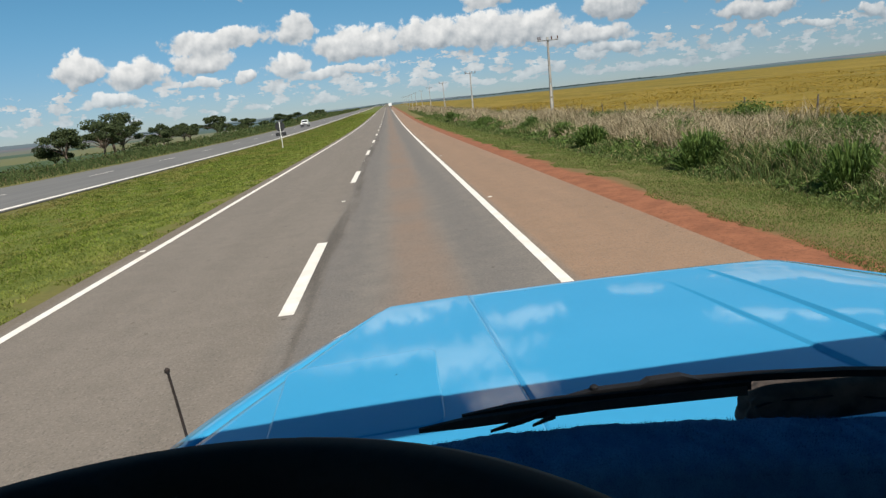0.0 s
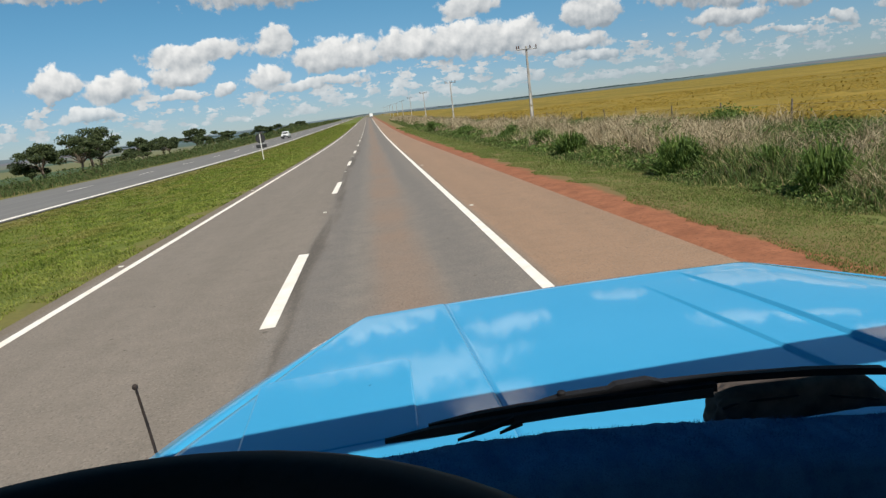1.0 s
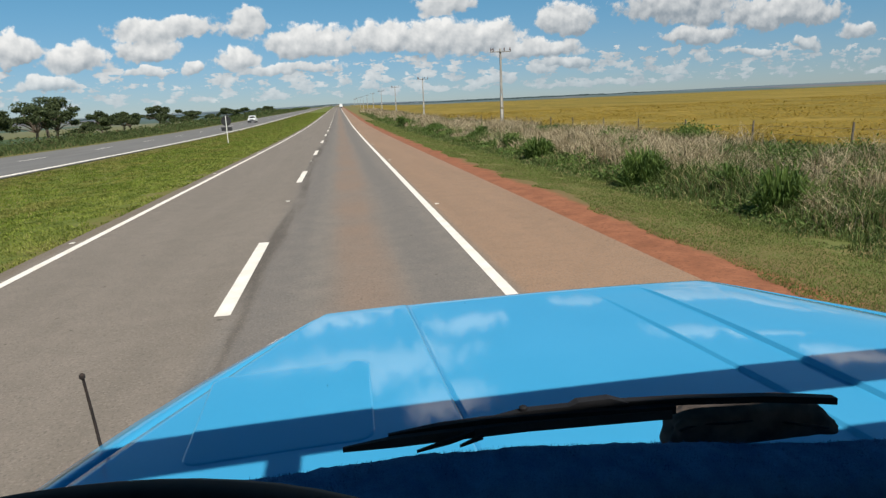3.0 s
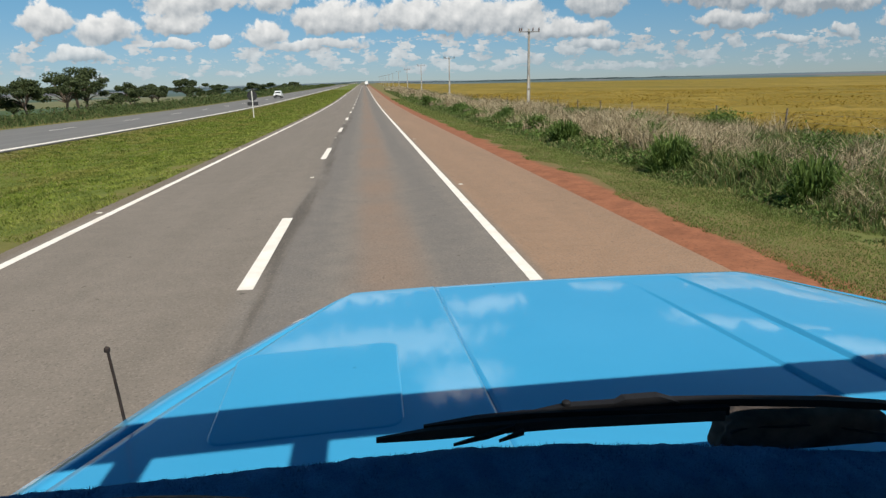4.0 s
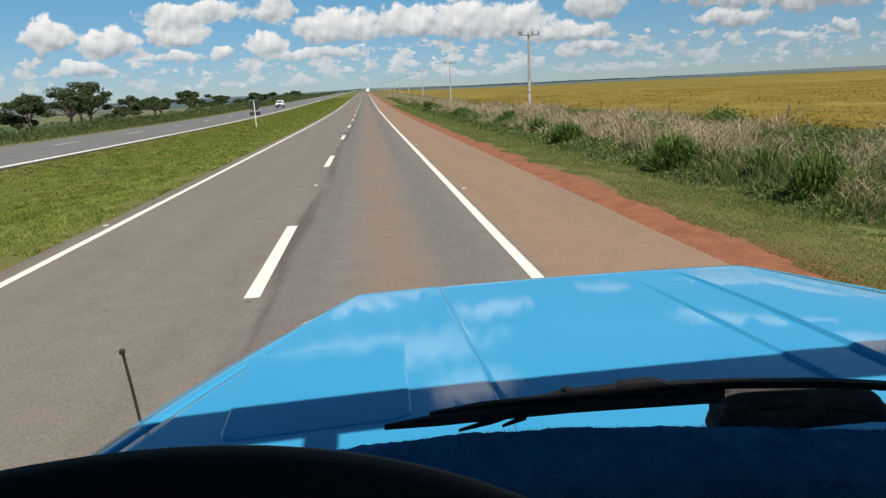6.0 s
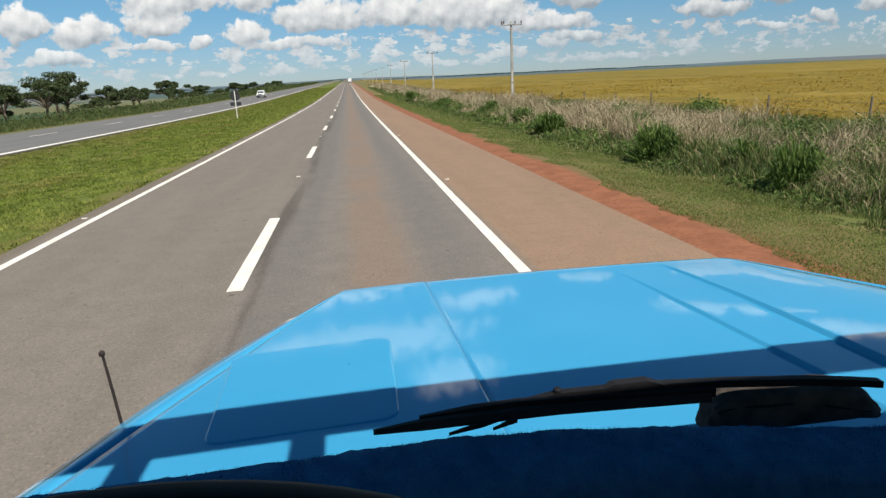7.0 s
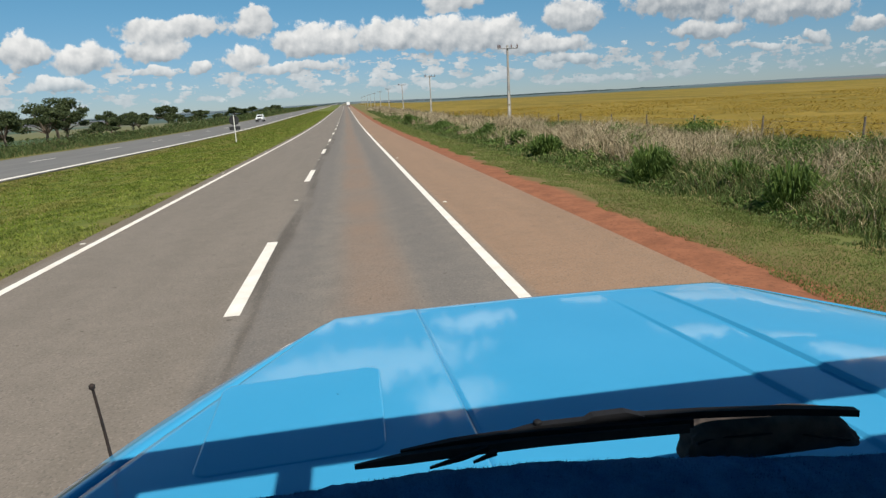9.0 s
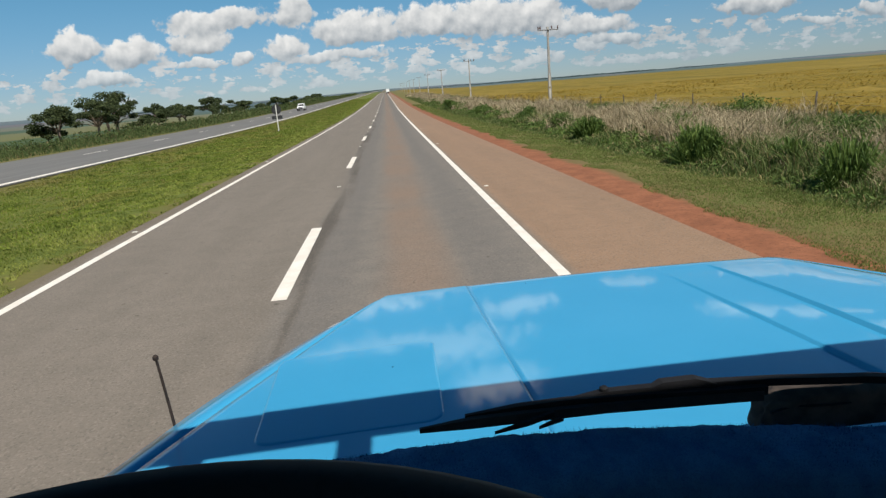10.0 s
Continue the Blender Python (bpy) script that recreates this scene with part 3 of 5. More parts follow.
def strip(name, xs, ys, lift, mat, label, thick=0.05):
    """A paved slab following the land, with its edge faces."""
    X, Y = np.meshgrid(xs, ys)
    Z = rise(Y) + lift
    n, m = len(xs), len(ys)
    top = np.stack([X.ravel(), Y.ravel(), Z.ravel()], 1)
    idx = np.arange(n * m).reshape(m, n)
    quads = np.stack([idx[:-1, :-1], idx[:-1, 1:], idx[1:, 1:], idx[1:, :-1]], -1).reshape(-1, 4)
    low = top.copy()
    low[:, 2] -= thick
    verts = np.concatenate([top, low])
    k = n * m
    sides = [np.stack([idx[1:, 0], idx[:-1, 0], idx[:-1, 0] + k, idx[1:, 0] + k], -1),
             np.stack([idx[:-1, -1], idx[1:, -1], idx[1:, -1] + k, idx[:-1, -1] + k], -1)]
    return tagged(from_arrays(name, verts, [np.concatenate([quads, *sides])], mat), label, name.replace("_", " "), kind="structure")


def spread(a, b, n, power=2.0):
    return a + (b - a) * np.linspace(0, 1, n) ** power


rows_y = np.unique(np.concatenate([np.linspace(-60, 60, 41), spread(60, 4700, 120, 2.2)]))
left_x = -28.0 - spread(0, 3900, 46, 2.4)[::-1]
mid_x = np.linspace(-28, 20, 49)
right_x = 20.0 + spread(0, 4300, 50, 2.4)
gx = np.unique(np.concatenate([left_x, mid_x, right_x]))
GX, GY = np.meshgrid(gx, rows_y)
GZ = land(GX, GY)
# under the slabs the sheet lies a little lower
inside = ((GX > -5.6) & (GX < 4.4)) | ((GX > -27.2) & (GX < -16.2))
GZ = GZ - 0.03 - np.where(inside, 0.06, 0.0)
gid = np.arange(GX.size).reshape(GX.shape)
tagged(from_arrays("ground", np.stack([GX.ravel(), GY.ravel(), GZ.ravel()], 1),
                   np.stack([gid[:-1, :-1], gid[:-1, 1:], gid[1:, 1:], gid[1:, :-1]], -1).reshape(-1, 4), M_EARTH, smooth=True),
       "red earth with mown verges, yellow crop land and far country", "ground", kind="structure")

road_y = np.unique(np.concatenate([np.linspace(-60, 60, 25), spread(60, 3000, 70, 2.0)]))
strip("road", np.array([-5.62, -1.55, 2.05, 4.45]), road_y, 0.0, M_ASPHALT, "grey asphalt carriageway with a reddish dusty shoulder")
strip("road_opposite", np.array([-27.4, -22.8, -16.3]), road_y, 0.0, M_ASPHALT_FAR, "grey asphalt carriageway beyond the grass median")


def line(name, x0, x1, y0, y1, label, steps=1, power=2.0):
    ys = spread(y0, y1, steps + 1, power)
    return strip(name, np.array([x0, x1]), ys, 0.004, M_LINE, label, 0.004)


line("lane_line_right", 1.90, 2.06, -40, 2600, "solid white edge line beside the shoulder", 90)
line("lane_line_left", -5.26, -5.11, -40, 2600, "solid white edge line beside the median", 90)
line("lane_line_median", -16.94, -16.52, -40, 2600, "solid white edge line of the far carriageway", 90)
DASH, PERIOD, PHASE = 4.55, 15.4, 7.7
for k in range(-2, 40):
    y = PHASE + PERIOD * k
    ob = line("lane_dash", -1.62, -1.43, y, y + DASH, "white painted lane dash on asphalt")
    ob["category"], ob["group"] = "lane marking", "lane dashes"
for k in range(0, 24):
    y = 20.0 + PERIOD * k
    ob = line("lane_dash", -22.87, -22.73, y, y + DASH, "white painted lane dash on the far carriageway")
    ob["category"], ob["group"] = "lane marking", "far lane dashes"


# ---------------------------------------------------------------- the truck, parked in the slow lane
SC, EYE = 0.8, 2.29


def H(x, y, z):
    """Truck drawing units, in which the driver's eye is at (0, 0, 2.12), to metres."""
    return Vector((SC * x, SC * y, EYE + SC * (z - 2.12)))


XC = 0.785                                          # centre line of the bonnet
truck = thing("truck", "light blue bonneted truck with black wiper and sun visor", "truck")


def half_width(y):
    return np.interp(y, [1.0, 1.38, 1.52, 1.70, 1.91, 2.10, 2.26, 2.45, 2.58, 2.64, 2.69], [1.60, 1.445, 1.385, 1.305, 1.205, 1.12, 1.045, 0.955, 0.892, 0.855, 0.80])


def bonnet_height(x, y):
    return 1.312 + 0.035 * (2.66 - y) - 0.012 * ((x - XC) / 0.8) ** 2


def build_bonnet():
    ys = np.concatenate([np.linspace(1.0, 2.60, 44), [2.625, 2.65, 2.67, 2.683, 2.69, 2.691]])
    roll = np.concatenate([np.zeros(44), [0.001, 0.004, 0.010, 0.024, 0.05, 0.45]])
    rows, step = [], 0.0145
    for y, drop in zip(ys, roll):
        w = half_width(y)
        crease = np.interp(y, [1.4, 2.67], [0.302, 0.268])
        rib1 = np.interp(y, [1.4, 1.9, 2.42, 2.69], [1.143, 1.112, 1.08, 1.063])
        rib2 = np.interp(y, [1.4, 2.1, 2.58], [1.335, 1.322, 1.298])
        fade = float(np.clip((2.60 - y) / 0.10, 0, 1))
        t1 = float(np.clip((2.50 - y) / 0.75, 0.0, 1))
        s1, s2 = step * 0.72 * t1 * (2 - t1), step * 1.0 * fade * (0.4 + 0.6 * float(np.clip((2.60 - y) / 0.8, 0, 1)))
        cols = []
        le, re = XC - w, XC + w
        s_left = 0.006 * float(np.clip((2.67 - y) / 0.04, 0, 1))
        e = float(np.interp(y, [1.0, 1.5, 1.8, 2.0, 2.3, 2.66], [0.12, 0.13, 0.15, 0.14, 0.10, 0.05]))
        for off, dz in ((-e, -0.50), (-e, -0.075), (-0.95 * e, -0.035), (-0.78 * e, -0.015), (-0.40 * e, -0.007), (-0.0065, -0.006), (-0.0055, -0.03), (0.0045, -0.03), (0.0055, 0.0), (0.011, s_left)):
            cols.append((le + off, dz))
        s0 = 0.006 * float(np.clip((2.67 - y) / 0.04, 0, 1))
        for f in np.linspace(0.04, 1, 12):
            cols.append((le + f * (crease - 0.018 - le), s0))
        cols += [(crease - 0.010, s0), (crease - 0.0026, s0 * 0.97), (crease - 0.0019, -0.008), (crease + 0.0007, -0.008), (crease + 0.0014, 0.0), (crease + 0.018, 0.0)]
        for f in np.linspace(0.05, 0.95, 14):
            cols.append((crease + 0.018 + f * (rib1 - crease - 0.034), 0.0))
        cols += [(rib1 - 0.011, 0.0), (rib1 - 0.006, 0.0), (rib1 - 0.002, 0.001), (rib1 + 0.003, s1 - 0.001), (rib1 + 0.007, s1), (rib1 + 0.012, s1)]
        for f in np.linspace(0.1, 0.9, 5):
            cols.append((rib1 + 0.012 + f * (rib2 - rib1 - 0.023), s1))
        cols += [(rib2 - 0.011, s1), (rib2 - 0.006, s1), (rib2 - 0.002, s1 + 0.001), (rib2 + 0.003, s1 + s2 - 0.001), (rib2 + 0.007, s1 + s2), (rib2 + 0.012, s1 + s2)]
        start = rib2 + 0.012
        for f in np.linspace(0.08, 0.97, 8):
            cols.append((start + f * max(re - 0.004 - start, 0.02), (s1 + s2) * (1 - f ** 3)))
        for off, dz in ((-0.003, -0.003), (0.003, -0.022), (0.004, -0.007), (0.40 * e, -0.007), (0.78 * e, -0.015), (0.95 * e, -0.035), (e, -0.075), (e, -0.50)):
            cols.append((max(re, start + 0.02) + off, dz))
        rows.append([H(x, y, bonnet_height(x, y) + dz - drop) for x, dz in cols])
    v = np.array([[tuple(p) for p in r] for r in rows])
    m, n = v.shape[:2]
    idx = np.arange(m * n).reshape(m, n)
    quads = np.stack([idx[:-1, :-1], idx[:-1, 1:], idx[1:, 1:], idx[1:, :-1]], -1).reshape(-1, 4)
    ob = from_arrays("bonnet", v.reshape(-1, 3), quads, M_BLUE, truck, True, "light blue bonnet with pressed ribs")
    return ob


build_bonnet()


def pressed_panel():
    """The shallow rectangular panel pressed into the bonnet in front of the driver."""
    x0, x1, y0, y1, r = -0.385, 0.075, 1.415, 1.962, 0.045
    outline = []
    for cx, cy, a0 in ((x1 + 0.008 - r, y1 - r, 0), (x0 - 0.015 + r, y1 - r, 90), (x0 + r, y0 + r, 180), (x1 - r, y0 + r, 270)):
        for k in range(7):
            a = radians(a0 + 15 * k)
            outline.append((cx + r * math.cos(a), cy + r * math.sin(a)))
    bm = bmesh.new()
    mid = (sum(p[0] for p in outline) / len(outline), sum(p[1] for p in outline) / len(outline))
    rings = []
    for shrink, lift in ((1.0, 0.0058), (0.991, 0.0080), (0.982, 0.0086), (0.97, 0.0087), (0.955, 0.0087), (0.5, 0.0087)):
        ring = []
        for x, y in outline:
            px, py = mid[0] + shrink * (x - mid[0]), mid[1] + shrink * (y - mid[1])
            ring.append(bm.verts.new(H(px, py, bonnet_height(px, py) + lift + 0.013 * (py - y0) / (y1 - y0))))
        rings.append(ring)
    n = len(outline)
    for a, b in zip(rings, rings[1:]):
        for k in range(n):
            bm.faces.new((a[k], a[(k + 1) % n], b[(k + 1) % n], b[k]))
    bm.faces.new(rings[-1])
    part("bonnet_panel", bm, M_BLUE, truck, smooth=True)


pressed_panel()


def hbox(x0, x1, y0, y1, z0, z1, bevel=0.0):
    a, b = H(x0, y0, z0), H(x1, y1, z1)
    return box(a.x, b.x, a.y, b.y, a.z, b.z, bevel)


# wings below the bonnet, nose, bumper and wheels stand on the road
part("grille_panel", hbox(XC - 0.80, XC + 0.80, 2.50, 2.66, 0.35, 0.90, 0.03), M_BLUE, truck)
part("bumper", hbox(XC - 1.25, XC + 1.25, 2.55, 2.78, 0.10, 0.42, 0.04), M_STEEL, truck, "dull steel bumper")
for side in (-1, 1):
    part("wing", hbox(XC + side * 1.15 - 0.32, XC + side * 1.15 + 0.32, 1.15, 2.20, 0.40, 0.88, 0.10), M_BLUE, truck)
    centre = H(XC + side * 1.15, 1.75, 0) * 1.0
    bm = lathe([(0.30, -0.11), (0.46, -0.13), (0.50, -0.09), (0.50, 0.09), (0.46, 0.13), (0.30, 0.11)], "X", 28, centre=(centre.x, centre.y, 0.504))
    wheel = part("wheel", bm, M_RUBBER, truck, "black tyre")
    part("rim", lathe([(0.05, -0.12), (0.29, -0.10), (0.29, 0.10), (0.05, 0.12)], "X", 24, centre=(centre.x, centre.y, 0.504)), M_STEEL, wheel, "steel rim")

for x in (XC - 0.45, XC + 0.45):
    part("chassis_rail", hbox(x - 0.05, x + 0.05, -5.6, 2.4, 0.30, 0.52, 0.01), M_BLACK, truck, "black steel chassis rail")
for side in (-1, 1):
    centre = H(XC + side * 1.15, -4.2, 0)
    wheel = part("wheel", lathe([(0.30, -0.11), (0.46, -0.13), (0.50, -0.09), (0.50, 0.09), (0.46, 0.13), (0.30, 0.11)], "X", 28, centre=(centre.x, centre.y, 0.504)), M_RUBBER, truck, "black tyre")
    part("rim", lathe([(0.05, -0.12), (0.29, -0.10), (0.29, 0.10), (0.05, 0.12)], "X", 24, centre=(centre.x, centre.y, 0.504)), M_STEEL, wheel, "steel rim")
a, c = H(XC - 1.15, -4.2, 0), H(XC + 1.15, -4.2, 0)
part("rear_axle", tube([(a.x, a.y, 0.504), (c.x, c.y, 0.504)], 0.06, 12), M_BLACK, truck)

# aerial on the wing
aerial = part("aerial", tube([H(-0.645, 1.67, 1.27), H(-0.651, 1.67, 1.36), H(-0.661, 1.67, 1.485)], [0.0036, 0.0034, 0.003], 8), M_RUST, truck, "thin rusty aerial rod")
part("aerial_tip", lathe([(0.002, -0.006), (0.0062, -0.003), (0.0062, 0.004), (0.002, 0.008)], "Z", 10, centre=H(-0.662, 1.67, 1.489)), M_RUST, aerial)

# cab shell: floor, back, doors with window openings, pillars, roof
cab = truck
XL, XR_, YB = -0.82, 2.39, -0.75
part("cab_floor", hbox(XL, XR_, YB, 0.95, 0.55, 0.62), M_CABIN, cab)
part("cab_back", hbox(XL, XR_, YB - 0.06, YB, 0.55, 2.55, 0.02), M_CABIN, cab)
for x in (XL - 0.06, XR_):
    door = part("cab_door", hbox(x, x + 0.06, YB, 0.98, 0.55, 1.45, 0.015), M_BLUE, cab)
    part("door_pillar", hbox(x, x + 0.06, YB, YB + 0.14, 1.45, 2.50, 0.01), M_BLUE, door)
    bm = tube([H(x + 0.03, 1.00, 1.45), H(x + 0.03, 0.34, 2.50)], 0.045, 8)
    part("front_pillar", bm, M_BLUE, door)
part("cab_roof", hbox(XL - 0.06, XR_ + 0.06, YB - 0.06, 0.32, 2.50, 2.58, 0.03), M_BLUE, cab)
part("scuttle", hbox(XL, XR_, 1.00, 1.06, 0.70, 1.40, 0.012), M_BLUE, cab)
part("lower_dash", hbox(XL, XR_, 0.62, 0.99, 0.75, 1.36, 0.02), M_BLACK, cab)

# sun visor carried on brackets over the windscreen
visor = part("sun_visor", hbox(XL - 0.04, XR_ + 0.04, 0.52, 0.715, 2.535, 2.555, 0.004), M_BLUE, cab, "flat sun visor on brackets")
for x in (-0.18, 0.205, 1.40, 1.80):
    part("bracket", hbox(x - 0.037, x + 0.037, 0.30, 0.55, 2.512, 2.534), M_BLUE, visor)


# the plush dashboard cover
def plush_cover():
    xs = np.linspace(XL + 0.02, XR_ - 0.02, 260)
    prof = [(1.000, -0.13), (0.998, -0.03), (0.985, -0.002), (0.95, 0.0), (0.90, -0.004), (0.868, -0.012), (0.852, -0.035), (0.846, -0.12), (0.842, -0.26)]
    rng = np.random.default_rng(4)
    crest = lambda x: np.interp(x, [-0.9, -0.4, 0.12, 0.33, 0.58, 0.855, 1.2, 2.4], [1.524, 1.529, 1.543, 1.534, 1.508, 1.470, 1.44, 1.42])
    pts = []
    for x in xs:
        for k, (y, dz) in enumerate(prof):
            j = rng.normal(0, 0.0008, 2) + 0.0007 * math.sin(x * 37 + k)
            pts.append(tuple(H(x, y + j[0], crest(x) + dz + j[1])))
    n = len(prof)
    idx = np.arange(len(pts)).reshape(len(xs), n)
    quads = np.stack([idx[:-1, :-1], idx[1:, :-1], idx[1:, 1:], idx[:-1, 1:]], -1).reshape(-1, 4)
    cover = from_arrays("dashboard_cover", pts, quads, M_PLUSH, None, True)
    tagged(cover, "dark blue fluffy plush cover on the dashboard", "dashboard cover")
    # pile: short hairs standing on the front part
    m = 34000
    x, f = rng.uniform(XL + 0.05, XR_ - 0.05, m), rng.uniform(0, 1, m)
    y = 1.0 - 0.15 * f
    z = crest(x) + np.interp(y, [p[0] for p in prof[::-1]][2:], [p[1] for p in prof[::-1]][2:])
    base = np.stack([SC * x, SC * y, EYE + SC * (z - 2.12) - 0.001], 1)
    way = np.stack([rng.normal(0, 0.5, m), rng.normal(0, 0.5, m), np.ones(m)], 1) * rng.uniform(0.003, 0.006, m)[:, None]
    side = np.stack([np.cos(f * 50), np.sin(f * 50), np.zeros(m)], 1) * 0.0005
    v = np.stack([base - side, base + side, base + way], 1).reshape(-1, 3)
    pile = from_arrays("fleece", v, np.arange(3 * m).reshape(-1, 3), M_PLUSH, cover)
    pile["kind"] = "stuff"


plush_cover()


# wiper: blade, bridge, arm and pivot
def build_wiper():
    wiper = None

    def bar(name, pts, w, h, mat=M_RUBBER, label=""):
        bm = bmesh.new()
        rings = []
        for i, (x, y, z) in enumerate(pts):
            k = 0.45 if i == 0 else 1.0
            p = H(0.89 * x, 0.89 * y, 2.12 + 0.89 * (z - 2.12))
            rings.append([bm.verts.new(p + Vector((0, dy * w * k, dz * h * k))) for dy, dz in ((-.5, -.5), (.5, -.5), (.5, .5), (-.5, .5))])
        for a, b in zip(rings, rings[1:]):
            for k in range(4):
                bm.faces.new((a[k], a[(k + 1) % 4], b[(k + 1) % 4], b[k]))
        bm.faces.new(rings[0][::-1])
        bm.faces.new(rings[-1])
        return part(name, bm, mat, wiper or truck, label)

    wiper = bar("wiper_arm", [(0.30, 1.17, 1.492), (0.387, 1.17, 1.499), (0.562, 1.17, 1.497), (0.742, 1.165, 1.488), (0.927, 1.16, 1.473), (1.028, 1.155, 1.461), (1.09, 1.15, 1.453)], 0.014, 0.011, M_BLACK, "black windscreen wiper parked along the glass")
    bar("blade", [(0.012, 1.10, 1.503), (0.112, 1.115, 1.499), (0.21, 1.13, 1.491), (0.381, 1.145, 1.482), (0.66, 1.145, 1.472), (0.70, 1.145, 1.470)], 0.009, 0.014, label="worn rubber blade")
    bar("spine", [(0.10, 1.125, 1.507), (0.203, 1.145, 1.500), (0.30, 1.155, 1.497), (0.45, 1.155, 1.490), (0.64, 1.15, 1.482), (0.71, 1.15, 1.479)], 0.011, 0.013, M_BLACK)
    bar("clip", [(0.46, 1.165, 1.494), (0.50, 1.168, 1.506), (0.57, 1.168, 1.506), (0.61, 1.165, 1.492)], 0.016, 0.012, M_BLACK)
    bar("clip", [(0.153, 1.11, 1.475), (0.217, 1.11, 1.488), (0.27, 1.12, 1.496)], 0.006, 0.007, M_BLACK)
    bar("clip", [(0.238, 1.11, 1.475), (0.285, 1.11, 1.490)], 0.006, 0.007, M_BLACK)
    part("knob", lathe([(0.004, -0.006), (0.0065, -0.003), (0.0065, 0.004), (0.004, 0.006)], "Z", 12, centre=H(0.342, 1.041, 1.574)), M_BLACK, wiper)


build_wiper()


def build_bundle():
    """The dark soft bag that lies between glass and dashboard."""
    bag = thing("bag", "dark soft grimy bag lying on the dashboard edge", "bag", H(0.842, 1.09, 1.41))
    home = bag.matrix_world.inverted()
    bm = bmesh.new()
    bmesh.ops.create_icosphere(bm, subdivisions=5, radius=1.0)
    for v in bm.verts:
        p = v.co.copy()
        s = Vector((math.copysign(abs(p.x) ** (0.22 if p.x < 0 else 0.6), p.x), math.copysign(abs(p.y) ** 0.8, p.y), math.copysign(abs(p.z) ** 0.75, p.z)))
        n = noise.noise(p * 2.3) * 0.05 + noise.noise(p * 7.0) * 0.02
        taper = 1.0 - 0.42 * max(0.0, p.x) ** 2
        v.co = home @ H(0.842 + 0.192 * s.x * (1 + n), 1.09 + 0.04 * s.y, 1.453 - 0.03 * max(0.0, p.x) ** 2 + 0.046 * s.z * taper * (1 + 2 * n) + 0.018 * (1 - p.x ** 2))
    part("pouch", bm, M_BAG, bag, smooth=True)
    seam = [home @ H(0.66 + 0.33 * k / 14, 1.052 + 0.004 * math.sin(k), 1.497 - 0.05 * (k / 14) ** 2.2 - 0.012 * (1 - k / 14) ** 4) for k in range(15)]
    part("seam", tube(seam, 0.0022, 6), M_BLACK, bag)


build_bundle()


def build_steering_wheel():
    centre, tilt, radius = Vector((-0.109, 0.042, 2.105)), radians(-1.5), 0.235
    basis = Euler((tilt, 0, 0)).to_matrix()
    place = lambda p: centre + basis @ Vector(p)
    bm = bmesh.new()
    n, k = 72, 14
    rings = []
    for i in range(n):
        a = 2 * math.pi * i / n
        rings.append([bm.verts.new(place(((radius + 0.023 * math.cos(b)) * math.cos(a), (radius + 0.023 * math.cos(b)) * math.sin(a), 0.023 * math.sin(b)))) for b in (2 * math.pi * j / k for j in range(k))])
    for i in range(n):
        a, b = rings[i], rings[(i + 1) % n]
        for j in range(k):
            bm.faces.new((a[j], a[(j + 1) % k], b[(j + 1) % k], b[j]))
    wheel = part("steering_wheel", bm, M_BLACK, truck, "thick black steering wheel rim", True)
    part("hub", tube([place((0, 0, -0.05)), place((0, 0, -0.005))], 0.06, 24), M_BLACK, wheel)
    for a in (200, 340, 90):
        d = Vector((math.cos(radians(a)), math.sin(radians(a)), 0))
        part("spoke", tube([place(d * 0.05 + Vector((0, 0, -0.03))), place(d * (radius - 0.005))], [0.016, 0.011], 8), M_BLACK, wheel)
    part("column", tube([place((0, 0, -0.05)), place((0, 0, -0.55))], 0.03, 14), M_BLACK, wheel)


build_steering_wheel()


# ---------------------------------------------------------------- vegetation
def blades(name, x, y, z, height, width, lean, mat, label, category, seed=1):
    """Bent, tapering blades as one mesh."""
    rng = np.random.default_rng(seed)
    n = len(x)
    a = rng.uniform(0, 2 * math.pi, n)
    out = np.stack([np.cos(a), np.sin(a)], 1) * (lean * rng.uniform(0.2, 1.0, n) * height)[:, None]
    b = rng.uniform(0, math.pi, n)
    side = np.stack([np.cos(b), np.sin(b), np.zeros(n)], 1) * (width * 0.5)[:, None]
    base = np.stack([x, y, z], 1)
    mid = base + np.concatenate([out * 0.3, (0.6 * height)[:, None]], 1)
    tip = base + np.concatenate([out, (height * (1 - 0.25 * rng.uniform(0, 1, n)))[:, None]], 1)
    v = np.stack([base - side, base + side, mid - side * 0.8, mid + side * 0.8, tip], 1).reshape(-1, 3)
    i = np.arange(n)[:, None] * 5
    quads, tris = i + np.array([[0, 1, 3, 2]]), i + np.array([[2, 3, 4]])
    return tagged(from_arrays(name, v, [quads, tris], mat), label, category, kind="stuff")


def leaves(name, centre, size, mat, parent=None, seed=1, flat=0.0, level=0.0):
    """Small folded leaves as one mesh."""
    rng = np.random.default_rng(seed)
    n = len(centre)
    d = rng.normal(size=(n, 3))
    d[:, 2] *= 1.0 - flat
    d /= np.linalg.norm(d, axis=1)[:, None]
    side = rng.normal(size=(n, 3)) * (1 - level)
    side[:, 2] += level
    e = np.cross(d, side)
    e /= np.linalg.norm(e, axis=1)[:, None]
    f = np.cross(d, e)
    s = size[:, None] * rng.uniform(0.6, 1.3, n)[:, None]
    v = np.stack([centre - d * s, centre + e * s * 0.45 + f * s * 0.12, centre + d * s, centre - e * s * 0.45 + f * s * 0.12], 1).reshape(-1, 3)
    i = np.arange(n)[:, None] * 4
    return from_arrays(name, v, [i + np.array([[0, 1, 2]]), i + np.array([[0, 2, 3]])], mat, parent)


